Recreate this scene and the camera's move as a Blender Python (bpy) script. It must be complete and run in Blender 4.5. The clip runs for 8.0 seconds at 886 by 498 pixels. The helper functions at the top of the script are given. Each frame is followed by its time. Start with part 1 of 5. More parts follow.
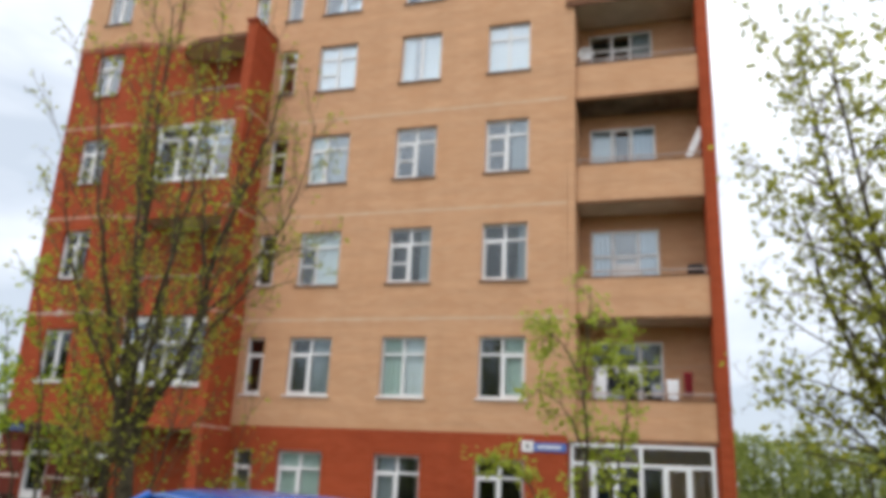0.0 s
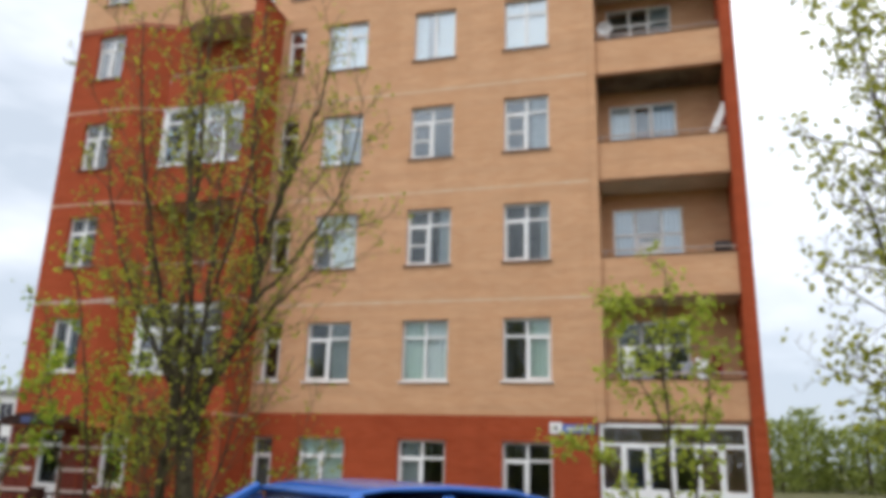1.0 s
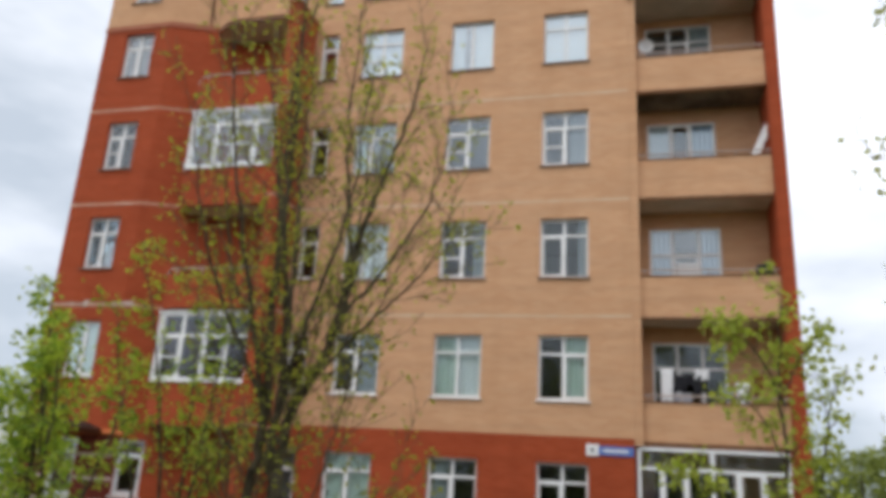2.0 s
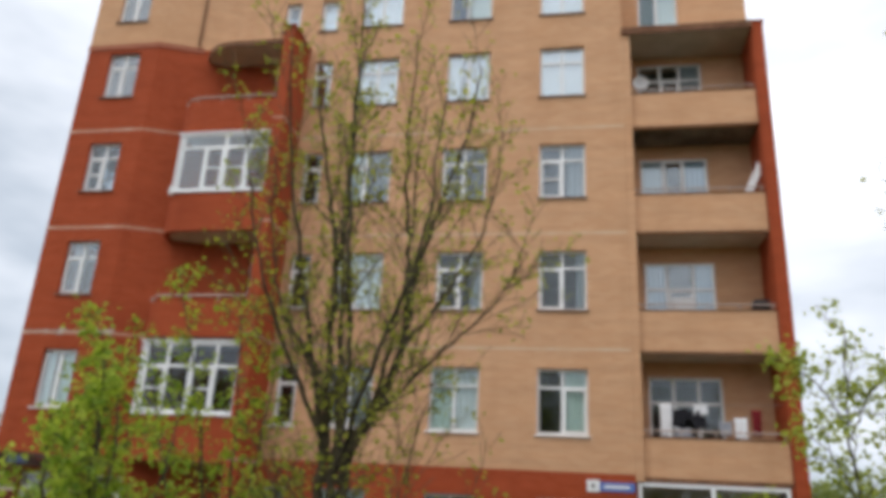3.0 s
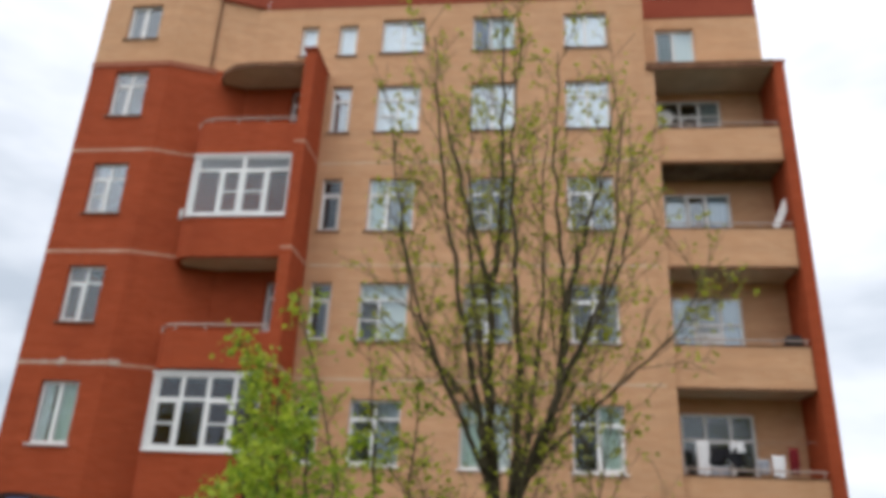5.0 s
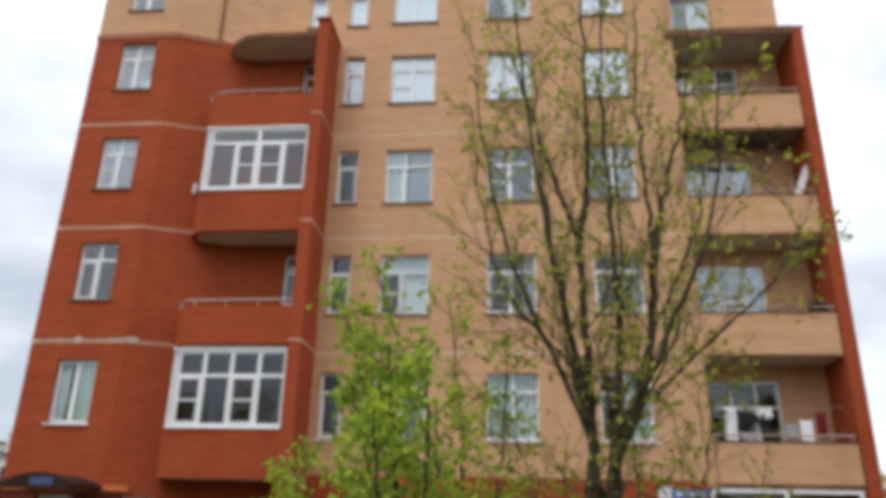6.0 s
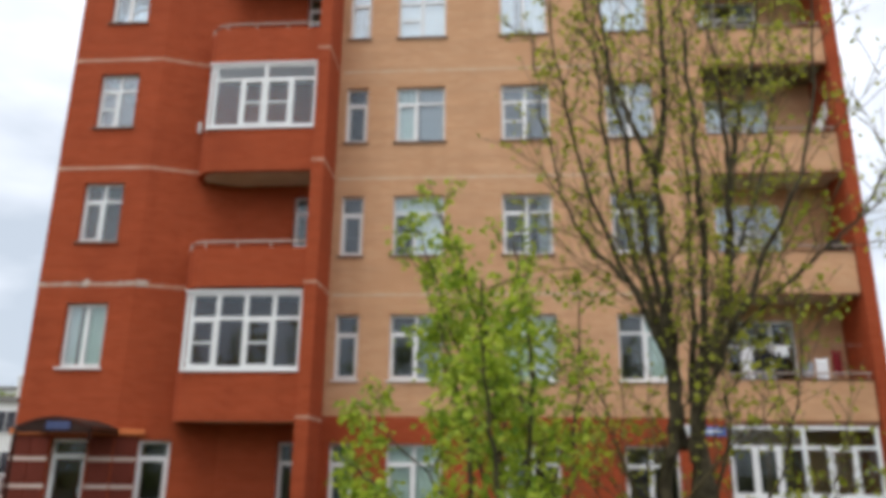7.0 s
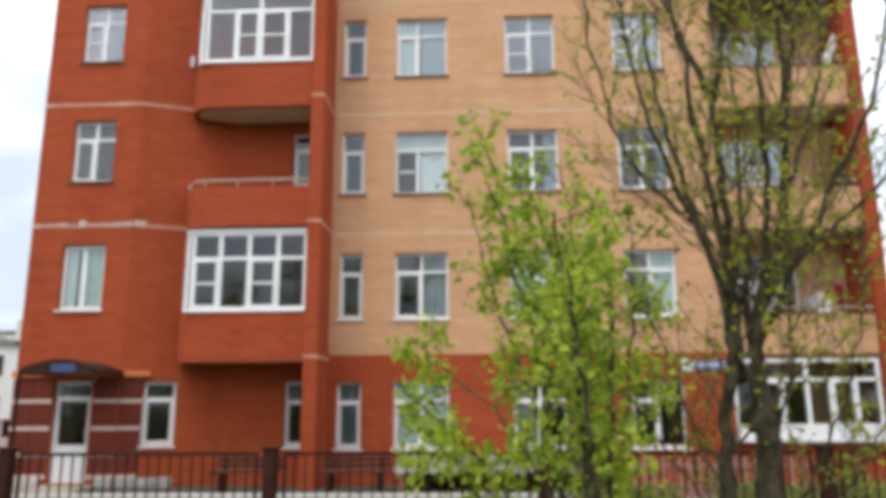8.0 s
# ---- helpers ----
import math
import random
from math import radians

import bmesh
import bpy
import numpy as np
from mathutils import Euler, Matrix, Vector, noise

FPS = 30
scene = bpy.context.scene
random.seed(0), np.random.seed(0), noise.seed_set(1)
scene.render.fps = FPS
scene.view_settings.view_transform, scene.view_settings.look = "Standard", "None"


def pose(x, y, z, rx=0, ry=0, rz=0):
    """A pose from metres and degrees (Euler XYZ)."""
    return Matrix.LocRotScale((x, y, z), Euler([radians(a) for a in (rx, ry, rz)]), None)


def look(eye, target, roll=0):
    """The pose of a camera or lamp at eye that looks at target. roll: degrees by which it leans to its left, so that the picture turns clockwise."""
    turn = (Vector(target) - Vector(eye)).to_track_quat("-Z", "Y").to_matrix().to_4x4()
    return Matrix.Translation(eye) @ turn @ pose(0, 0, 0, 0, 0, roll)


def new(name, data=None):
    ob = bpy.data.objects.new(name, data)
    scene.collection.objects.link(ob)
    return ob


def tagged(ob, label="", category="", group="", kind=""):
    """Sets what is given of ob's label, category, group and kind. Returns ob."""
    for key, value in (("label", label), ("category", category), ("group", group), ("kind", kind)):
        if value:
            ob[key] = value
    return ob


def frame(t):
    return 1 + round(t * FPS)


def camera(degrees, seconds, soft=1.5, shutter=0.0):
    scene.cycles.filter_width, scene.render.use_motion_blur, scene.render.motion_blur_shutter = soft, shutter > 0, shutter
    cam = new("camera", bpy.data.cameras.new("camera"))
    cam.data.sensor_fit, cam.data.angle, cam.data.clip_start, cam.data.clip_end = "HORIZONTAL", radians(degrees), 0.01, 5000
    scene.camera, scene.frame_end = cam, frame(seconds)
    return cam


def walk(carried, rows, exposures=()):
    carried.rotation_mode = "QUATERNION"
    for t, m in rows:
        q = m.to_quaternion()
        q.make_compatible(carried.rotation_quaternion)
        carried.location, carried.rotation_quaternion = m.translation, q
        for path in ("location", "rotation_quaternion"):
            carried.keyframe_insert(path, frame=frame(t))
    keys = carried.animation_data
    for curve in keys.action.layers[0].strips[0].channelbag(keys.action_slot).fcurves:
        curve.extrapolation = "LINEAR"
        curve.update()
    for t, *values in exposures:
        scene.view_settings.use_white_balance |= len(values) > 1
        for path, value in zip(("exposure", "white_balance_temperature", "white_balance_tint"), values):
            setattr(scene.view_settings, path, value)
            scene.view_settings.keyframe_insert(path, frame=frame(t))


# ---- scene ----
cam = camera(61.0, 8.0, soft=5.3)
PATH = [
    (0, (0.001, -0.167, 1.665), (-0.571, 1.664, 2.237), 2.8),
    (0.5, (-0.486, -0.083, 1.660), (-1.075, 1.74, 2.240), 3.0),
    (1, (-0.971, -0.043, 1.635), (-1.508, 1.806, 2.170), 1.6),
    (1.5, (-1.842, -0.094, 1.635), (-2.353, 1.747, 2.222), 1.5),
    (1.7, (-2.01, -0.014, 1.645), (-2.531, 1.828, 2.222), 3.0),
    (2.8, (-3.275, -0.027, 1.698), (-3.696, 1.842, 2.272), 2.1),
    (3, (-3.494, -0.034, 1.689), (-3.864, 1.819, 2.344), 3.1),
    (3.5, (-4.012, -0.02, 1.724), (-4.37, 1.805, 2.461), 3.5),
    (4, (-4.547, 0.041, 1.723), (-4.858, 1.849, 2.521), 4.8),
    (4.5, (-5.078, 0.045, 1.693), (-5.313, 1.883, 2.444), 2.6),
    (4.7, (-5.307, 0.103, 1.708), (-5.539, 1.94, 2.465), 2.6),
    (5.8, (-6.418, 0.327, 1.551), (-6.625, 2.192, 2.241), 2.1),
    (6, (-6.616, 0.414, 1.46), (-6.801, 2.276, 2.167), 1.3),
    (6.5, (-6.974, 0.52, 1.469), (-7.135, 2.392, 2.154), 0.9),
    (7, (-7.413, 0.685, 1.477), (-7.556, 2.598, 2.043), 0.6),
    (7.5, (-7.719, 0.819, 1.482), (-7.881, 2.743, 2.004), -0.8),
    (8, (-8.038, 0.876, 1.477), (-8.127, 2.831, 1.889), -0.3),
]
EXPOSURES = [(0.0, 0.14), (0.5, 0.13), (1.0, 0.11), (1.5, 0.02), (3.0, -0.10), (4.5, -0.10), (6.0, -0.05), (6.5, -0.05), (7.0, 0.02), (7.5, 0.18), (8.0, 0.32)]
walk(cam, [(t, look(eye, target, roll)) for t, eye, target, roll in PATH], exposures=EXPOSURES)

# ---------------------------------------------------------------- world, sun
world = bpy.data.worlds.new("world")
scene.world = world
world.use_nodes = True
wn, wl = world.node_tree.nodes, world.node_tree.links
wn.clear()
w_out = wn.new("ShaderNodeOutputWorld")
w_bg = wn.new("ShaderNodeBackground")
w_sky = wn.new("ShaderNodeTexSky")
w_sky.sky_type = "NISHITA"
w_sky.sun_disc = False
w_sky.sun_elevation = radians(61)
w_sky.sun_rotation = radians(214)
w_co = wn.new("ShaderNodeTexCoord")
w_map = wn.new("ShaderNodeMapping")
w_map.inputs["Scale"].default_value = (1.0, 1.0, 2.6)
w_noise = wn.new("ShaderNodeTexNoise")
w_noise.inputs["Scale"].default_value = 2.1
w_noise.inputs["Detail"].default_value = 5.0
w_noise.inputs["Roughness"].default_value = 0.5
w_ramp = wn.new("ShaderNodeValToRGB")
w_ramp.color_ramp.elements[0].position = 0.40
w_ramp.color_ramp.elements[0].color = (0.66, 0.74, 0.85, 1)
w_ramp.color_ramp.elements[1].position = 0.73
w_ramp.color_ramp.elements[1].color = (1.48, 1.51, 1.60, 1)
w_scale = wn.new("ShaderNodeVectorMath")
w_scale.operation = "SCALE"
w_scale.inputs["Scale"].default_value = 0.1
w_mix = wn.new("ShaderNodeMixRGB")
w_mix.inputs["Fac"].default_value = 0.9
wl.new(w_co.outputs["Generated"], w_map.inputs["Vector"])
wl.new(w_map.outputs["Vector"], w_noise.inputs["Vector"])
w_sep = wn.new("ShaderNodeSeparateXYZ")
w_thin = wn.new("ShaderNodeMath")
w_thin.operation = "MULTIPLY_ADD"
w_thin.inputs[1].default_value = 0.10
w_high = wn.new("ShaderNodeMath")
w_high.operation = "MULTIPLY_ADD"
w_high.inputs[1].default_value = 0.42
wl.new(w_co.outputs["Generated"], w_sep.inputs["Vector"])
wl.new(w_sep.outputs["X"], w_thin.inputs[0])
wl.new(w_noise.outputs["Fac"], w_thin.inputs[2])
wl.new(w_sep.outputs["Z"], w_high.inputs[0])
w_glow = wn.new("ShaderNodeMath")
w_glow.operation = "MULTIPLY_ADD"
w_glow.inputs[1].default_value = -0.09
wl.new(w_sep.outputs["Y"], w_glow.inputs[0])
wl.new(w_thin.outputs["Value"], w_glow.inputs[2])
wl.new(w_glow.outputs["Value"], w_high.inputs[2])
wl.new(w_high.outputs["Value"], w_ramp.inputs["Fac"])
wl.new(w_sky.outputs["Color"], w_scale.inputs[0])
wl.new(w_scale.outputs["Vector"], w_mix.inputs["Color1"])
wl.new(w_ramp.outputs["Color"], w_mix.inputs["Color2"])
wl.new(w_mix.outputs["Color"], w_bg.inputs["Color"])
w_bg.inputs["Strength"].default_value = 1.0
wl.new(w_bg.outputs["Background"], w_out.inputs["Surface"])

sun = new("sun", bpy.data.lights.new("sun", "SUN"))
sun.data.energy = 1.25
sun.data.angle = radians(30)
sun.data.color = (1.0, 0.96, 0.9)
sun.matrix_world = look((-16, -24, 52), (0, 0, 0))


# ---------------------------------------------------------------- materials
def base_material(name, rough=0.8, metal=0.0):
    m = bpy.data.materials.new(name)
    m.use_nodes = True
    b = m.node_tree.nodes["Principled BSDF"]
    b.inputs["Roughness"].default_value = rough
    b.inputs["Metallic"].default_value = metal
    if rough > 0.7:
        b.inputs["Specular IOR Level"].default_value = 0.15
    return m, m.node_tree.nodes, m.node_tree.links, b


def mottled(name, c1, c2, scale=4.0, rough=0.8, metal=0.0, bump=0.0, fine=40.0, per_piece=0.0):
    """Two colours mixed by coarse and fine noise in object space."""
    m, n, l, b = base_material(name, rough, metal)
    co = n.new("ShaderNodeTexCoord")
    a = n.new("ShaderNodeTexNoise")
    a.inputs["Scale"].default_value = scale
    a.inputs["Detail"].default_value = 5
    f = n.new("ShaderNodeTexNoise")
    f.inputs["Scale"].default_value = fine
    f.inputs["Detail"].default_value = 3
    add = n.new("ShaderNodeMath")
    add.operation = "MULTIPLY_ADD"
    add.inputs[1].default_value = 0.45
    ramp = n.new("ShaderNodeValToRGB")
    ramp.color_ramp.elements[0].position = 0.5
    ramp.color_ramp.elements[0].color = (*c1, 1)
    ramp.color_ramp.elements[1].position = 0.95
    ramp.color_ramp.elements[1].color = (*c2, 1)
    l.new(co.outputs["Object"], a.inputs["Vector"])
    l.new(co.outputs["Object"], f.inputs["Vector"])
    l.new(f.outputs["Fac"], add.inputs[0])
    l.new(a.outputs["Fac"], add.inputs[2])
    l.new(add.outputs["Value"], ramp.inputs["Fac"])
    last = ramp.outputs["Color"]
    if per_piece:
        info = n.new("ShaderNodeObjectInfo")
        hsv = n.new("ShaderNodeHueSaturation")
        rng = n.new("ShaderNodeMapRange")
        rng.inputs["To Min"].default_value = 1 - per_piece
        rng.inputs["To Max"].default_value = 1 + per_piece
        l.new(info.outputs["Random"], rng.inputs["Value"])
        l.new(rng.outputs["Result"], hsv.inputs["Value"])
        l.new(last, hsv.inputs["Color"])
        last = hsv.outputs["Color"]
    l.new(last, b.inputs["Base Color"])
    if bump:
        bp = n.new("ShaderNodeBump")
        bp.inputs["Strength"].default_value = bump
        bp.inputs["Distance"].default_value = 0.01
        l.new(f.outputs["Fac"], bp.inputs["Height"])
        l.new(bp.outputs["Normal"], b.inputs["Normal"])
    return m


def brick_material(name, c1, c2, mortar, stain):
    """Facing brick: running bond of real size, course-wise tone shifts, large weather stains, fine relief."""
    m, n, l, b = base_material(name, 0.85)
    geo = n.new("ShaderNodeNewGeometry")
    sep = n.new("ShaderNodeSeparateXYZ")
    l.new(geo.outputs["Position"], sep.inputs["Vector"])
    along = n.new("ShaderNodeMath")
    along.operation = "ADD"
    l.new(sep.outputs["X"], along.inputs[0])
    l.new(sep.outputs["Y"], along.inputs[1])
    uv = n.new("ShaderNodeCombineXYZ")
    l.new(along.outputs["Value"], uv.inputs["X"])
    l.new(sep.outputs["Z"], uv.inputs["Y"])
    br = n.new("ShaderNodeTexBrick")
    br.inputs["Scale"].default_value = 1.0
    br.inputs["Brick Width"].default_value = 0.26
    br.inputs["Row Height"].default_value = 0.077
    br.inputs["Mortar Size"].default_value = 0.006
    br.inputs["Mortar Smooth"].default_value = 0.3
    br.inputs["Bias"].default_value = 0.0
    br.inputs["Color1"].default_value = (*c1, 1)
    br.inputs["Color2"].default_value = (*c2, 1)
    br.inputs["Mortar"].default_value = (*mortar, 1)
    l.new(uv.outputs["Vector"], br.inputs["Vector"])
    # courses laid from different batches
    squash = n.new("ShaderNodeMapping")
    squash.inputs["Scale"].default_value = (0.35, 2.6, 1)
    l.new(uv.outputs["Vector"], squash.inputs["Vector"])
    batch = n.new("ShaderNodeTexNoise")
    batch.inputs["Scale"].default_value = 1.6
    batch.inputs["Detail"].default_value = 6
    l.new(squash.outputs["Vector"], batch.inputs["Vector"])
    big = n.new("ShaderNodeTexNoise")
    big.inputs["Scale"].default_value = 0.55
    big.inputs["Detail"].default_value = 6
    l.new(geo.outputs["Position"], big.inputs["Vector"])
    r1 = n.new("ShaderNodeMapRange")
    r1.inputs["From Min"].default_value = 0.3
    r1.inputs["From Max"].default_value = 0.7
    r1.inputs["To Min"].default_value = 0.91
    r1.inputs["To Max"].default_value = 1.07
    l.new(batch.outputs["Fac"], r1.inputs["Value"])
    hsv = n.new("ShaderNodeHueSaturation")
    l.new(br.outputs["Color"], hsv.inputs["Color"])
    l.new(r1.outputs["Result"], hsv.inputs["Value"])
    r2 = n.new("ShaderNodeMapRange")
    r2.inputs["From Min"].default_value = 0.5
    r2.inputs["From Max"].default_value = 0.75
    r2.inputs["To Max"].default_value = 0.45
    l.new(big.outputs["Fac"], r2.inputs["Value"])
    mix = n.new("ShaderNodeMixRGB")
    mix.inputs["Color2"].default_value = (*stain, 1)
    l.new(r2.outputs["Result"], mix.inputs["Fac"])
    l.new(hsv.outputs["Color"], mix.inputs["Color1"])
    # faint run-off streaks
    fall = n.new("ShaderNodeMapping")
    fall.inputs["Scale"].default_value = (1.1, 0.14, 1)
    l.new(uv.outputs["Vector"], fall.inputs["Vector"])
    drip = n.new("ShaderNodeTexNoise")
    drip.inputs["Scale"].default_value = 1.3
    drip.inputs["Detail"].default_value = 2
    l.new(fall.outputs["Vector"], drip.inputs["Vector"])
    r3 = n.new("ShaderNodeMapRange")
    r3.inputs["From Min"].default_value = 0.52
    r3.inputs["From Max"].default_value = 0.78
    r3.inputs["To Max"].default_value = 0.32
    l.new(drip.outputs["Fac"], r3.inputs["Value"])
    wet = n.new("ShaderNodeMixRGB")
    wet.inputs["Color2"].default_value = (*[0.8 * v for v in stain], 1)
    l.new(r3.outputs["Result"], wet.inputs["Fac"])
    l.new(mix.outputs["Color"], wet.inputs["Color1"])
    l.new(wet.outputs["Color"], b.inputs["Base Color"])
    bp = n.new("ShaderNodeBump")
    bp.inputs["Strength"].default_value = 0.5
    bp.inputs["Distance"].default_value = 0.006
    bp.invert = True
    l.new(br.outputs["Fac"], bp.inputs["Height"])
    l.new(bp.outputs["Normal"], b.inputs["Normal"])
    return m


def leaf_material(name, c1, c2):
    m, n, l, b = base_material(name, 0.55)
    geo = n.new("ShaderNodeNewGeometry")
    ramp = n.new("ShaderNodeValToRGB")
    ramp.color_ramp.elements[0].color = (*c1, 1)
    ramp.color_ramp.elements[1].color = (*c2, 1)
    l.new(geo.outputs["Random Per Island"], ramp.inputs["Fac"])
    l.new(ramp.outputs["Color"], b.inputs["Base Color"])
    tr = n.new("ShaderNodeBsdfTranslucent")
    l.new(ramp.outputs["Color"], tr.inputs["Color"])
    mix = n.new("ShaderNodeMixShader")
    mix.inputs["Fac"].default_value = 0.55
    l.new(b.outputs["BSDF"], mix.inputs[1])
    l.new(tr.outputs["BSDF"], mix.inputs[2])
    l.new(mix.outputs["Shader"], n["Material Output"].inputs["Surface"])
    return m


def glass_material(name, tint, gloss):
    """Window glass: a tinted clear pane whose gloss grows at grazing angles."""
    m = bpy.data.materials.new(name)
    m.use_nodes = True
    n, l = m.node_tree.nodes, m.node_tree.links
    n.remove(n["Principled BSDF"])
    clear = n.new("ShaderNodeBsdfTransparent")
    clear.inputs["Color"].default_value = (*tint, 1)
    gl = n.new("ShaderNodeBsdfGlossy")
    gl.inputs["Roughness"].default_value = 0.03
    gl.inputs["Color"].default_value = (0.92, 0.97, 1.0, 1)
    fr = n.new("ShaderNodeFresnel")
    fr.inputs["IOR"].default_value = 1.5
    add = n.new("ShaderNodeMath")
    add.operation = "ADD"
    add.use_clamp = True
    add.inputs[1].default_value = gloss
    wob = n.new("ShaderNodeTexNoise")
    wob.inputs["Scale"].default_value = 1.6
    co = n.new("ShaderNodeTexCoord")
    bp = n.new("ShaderNodeBump")
    bp.inputs["Strength"].default_value = 0.06
    bp.inputs["Distance"].default_value = 0.05
    l.new(co.outputs["Object"], wob.inputs["Vector"])
    l.new(wob.outputs["Fac"], bp.inputs["Height"])
    l.new(bp.outputs["Normal"], gl.inputs["Normal"])
    mix = n.new("ShaderNodeMixShader")
    l.new(fr.outputs["Fac"], add.inputs[0])
    l.new(add.outputs["Value"], mix.inputs["Fac"])
    l.new(clear.outputs["BSDF"], mix.inputs[1])
    l.new(gl.outputs["BSDF"], mix.inputs[2])
    l.new(mix.outputs["Shader"], n["Material Output"].inputs["Surface"])
    return m


TAN = brick_material("tan_brick", (0.600, 0.350, 0.204), (0.550, 0.300, 0.165), (0.56, 0.37, 0.22), (0.52, 0.275, 0.140))
RED = brick_material("red_brick", (0.365, 0.070, 0.025), (0.315, 0.055, 0.018), (0.33, 0.090, 0.042), (0.25, 0.046, 0.018))
BAND = mottled("parapet_red_paint", (0.25, 0.052, 0.029), (0.31, 0.070, 0.038), 1.2, 0.85, fine=20)
CONCRETE = mottled("concrete", (0.26, 0.22, 0.175), (0.42, 0.37, 0.30), 1.5, 0.9, bump=0.3)
PALE_CONCRETE = mottled("pale_concrete", (0.50, 0.43, 0.34), (0.66, 0.58, 0.48), 1.8, 0.9, bump=0.3)
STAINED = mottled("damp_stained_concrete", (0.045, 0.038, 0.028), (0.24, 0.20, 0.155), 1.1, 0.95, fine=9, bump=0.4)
STONE = mottled("grey_plinth_stone", (0.34, 0.32, 0.29), (0.52, 0.50, 0.46), 4, 0.9, bump=0.5, per_piece=0.15)
MORTAR = mottled("mortar_band_red_side", (0.42, 0.17, 0.10), (0.58, 0.40, 0.31), 2.2, 0.9, fine=25, bump=0.3)
MORTAR_TAN = mottled("mortar_band_tan_side", (0.57, 0.36, 0.22), (0.60, 0.46, 0.34), 2.2, 0.9, fine=25, bump=0.3)
SPALL = mottled("spalled_render", (0.40, 0.28, 0.22), (0.58, 0.52, 0.46), 5, 0.95, fine=30, bump=0.6)
WHITE = mottled("white_plastic", (0.74, 0.74, 0.74), (0.82, 0.82, 0.82), 3, 0.35)
SILL = mottled("brown_sill_metal", (0.13, 0.075, 0.05), (0.20, 0.12, 0.08), 4, 0.6)
RUST = mottled("rusty_edge", (0.10, 0.045, 0.025), (0.24, 0.12, 0.07), 5, 0.85, bump=0.4)
SOLDIER = mottled("pink_brick_course", (0.30, 0.10, 0.062), (0.38, 0.145, 0.09), 9, 0.9, fine=30)
RAILING = mottled("pale_painted_rail", (0.36, 0.27, 0.23), (0.50, 0.41, 0.36), 6, 0.6)
GLASS = glass_material("window_glass", (0.88, 0.92, 0.93), 0.005)
GLASS_DIM = glass_material("balcony_glass", (0.50, 0.55, 0.60), 0.02)
GLASS_MID = glass_material("window_glass_pale", (0.86, 0.90, 0.92), 0.08)
GLASS_HIGH = glass_material("window_glass_bright", (0.84, 0.88, 0.90), 0.20)
# room surfaces coloured dark: the shade behind the panes is in the colour
INNER = mottled("dark_interior", (0.085, 0.075, 0.065), (0.13, 0.115, 0.10), 2, 0.9)
CURTAIN_AND_SHEEN = mottled("white_curtain_and_sky_sheen", (0.80, 0.82, 0.80), (0.88, 0.89, 0.87), 4, 0.9)
CURTAIN_GREEN = mottled("pale_green_curtain", (0.58, 0.68, 0.60), (0.70, 0.78, 0.70), 4, 0.9)
CURTAIN_GREY = mottled("grey_curtain", (0.34, 0.37, 0.38), (0.44, 0.46, 0.46), 4, 0.9)
PANE_BLUE = mottled("pale_blue_pane_backing", (0.36, 0.47, 0.54), (0.46, 0.56, 0.62), 4, 0.9)
NAVY = mottled("navy_curtain", (0.06, 0.08, 0.17), (0.09, 0.11, 0.22), 4, 0.8)
TEAL = mottled("teal_curtain", (0.010, 0.060, 0.060), (0.018, 0.085, 0.082), 4, 0.8)
MAROON = mottled("maroon_tile", (0.125, 0.026, 0.016), (0.17, 0.038, 0.024), 3, 0.75, per_piece=0.12)
STRIPE = mottled("pale_stripe", (0.52, 0.38, 0.33), (0.66, 0.54, 0.48), 4, 0.8)
ORANGE = mottled("orange_ledge", (0.55, 0.14, 0.03), (0.62, 0.18, 0.05), 3, 0.6)
IRON = mottled("brown_iron", (0.030, 0.011, 0.008), (0.054, 0.020, 0.014), 6, 0.85, bump=0.3)
CANOPY = mottled("canopy_polycarbonate", (0.026, 0.014, 0.011), (0.048, 0.027, 0.021), 3, 0.75)
BLUE_SIGN = mottled("blue_sign", (0.06, 0.14, 0.42), (0.08, 0.17, 0.48), 3, 0.4)
BARK = mottled("bark", (0.024, 0.020, 0.012), (0.108, 0.091, 0.056), 9, 0.95, fine=45, bump=0.8)
TWIG = mottled("young_bark", (0.075, 0.062, 0.032), (0.13, 0.105, 0.058), 6, 0.9)
BUD = leaf_material("bud_leaf", (0.22, 0.25, 0.022), (0.47, 0.48, 0.052))
GREEN = leaf_material("fresh_leaf", (0.15, 0.265, 0.018), (0.52, 0.61, 0.055))
GREEN2 = leaf_material("sapling_leaf", (0.28, 0.36, 0.035), (0.50, 0.55, 0.08))
FAR_LEAF = leaf_material("far_leaf", (0.13, 0.17, 0.035), (0.36, 0.41, 0.09))
GRASS = leaf_material("grass_blade", (0.07, 0.13, 0.02), (0.14, 0.22, 0.04))
GROUND = mottled("soil_and_turf", (0.060, 0.075, 0.026), (0.13, 0.11, 0.06), 0.8, 0.95, fine=14, bump=0.6)
ASPHALT = mottled("asphalt", (0.045, 0.045, 0.046), (0.07, 0.068, 0.066), 1.2, 0.9, fine=80, bump=0.4)
KERB = mottled("kerb_concrete", (0.42, 0.41, 0.38), (0.58, 0.56, 0.52), 3, 0.9, bump=0.3)
GREY = mottled("grey_sheet", (0.16, 0.15, 0.145), (0.23, 0.22, 0.21), 3, 0.7)
BROWN_WOOD = mottled("brown_wood", (0.045, 0.022, 0.016), (0.085, 0.042, 0.028), 8, 0.75, bump=0.3)
CAR_BLUE = mottled("blue_car_paint", (0.016, 0.10, 0.40), (0.020, 0.125, 0.46), 1, 0.16, metal=0.2)
CAR_WHITE = mottled("white_car_paint", (0.70, 0.70, 0.70), (0.76, 0.76, 0.76), 1, 0.2)
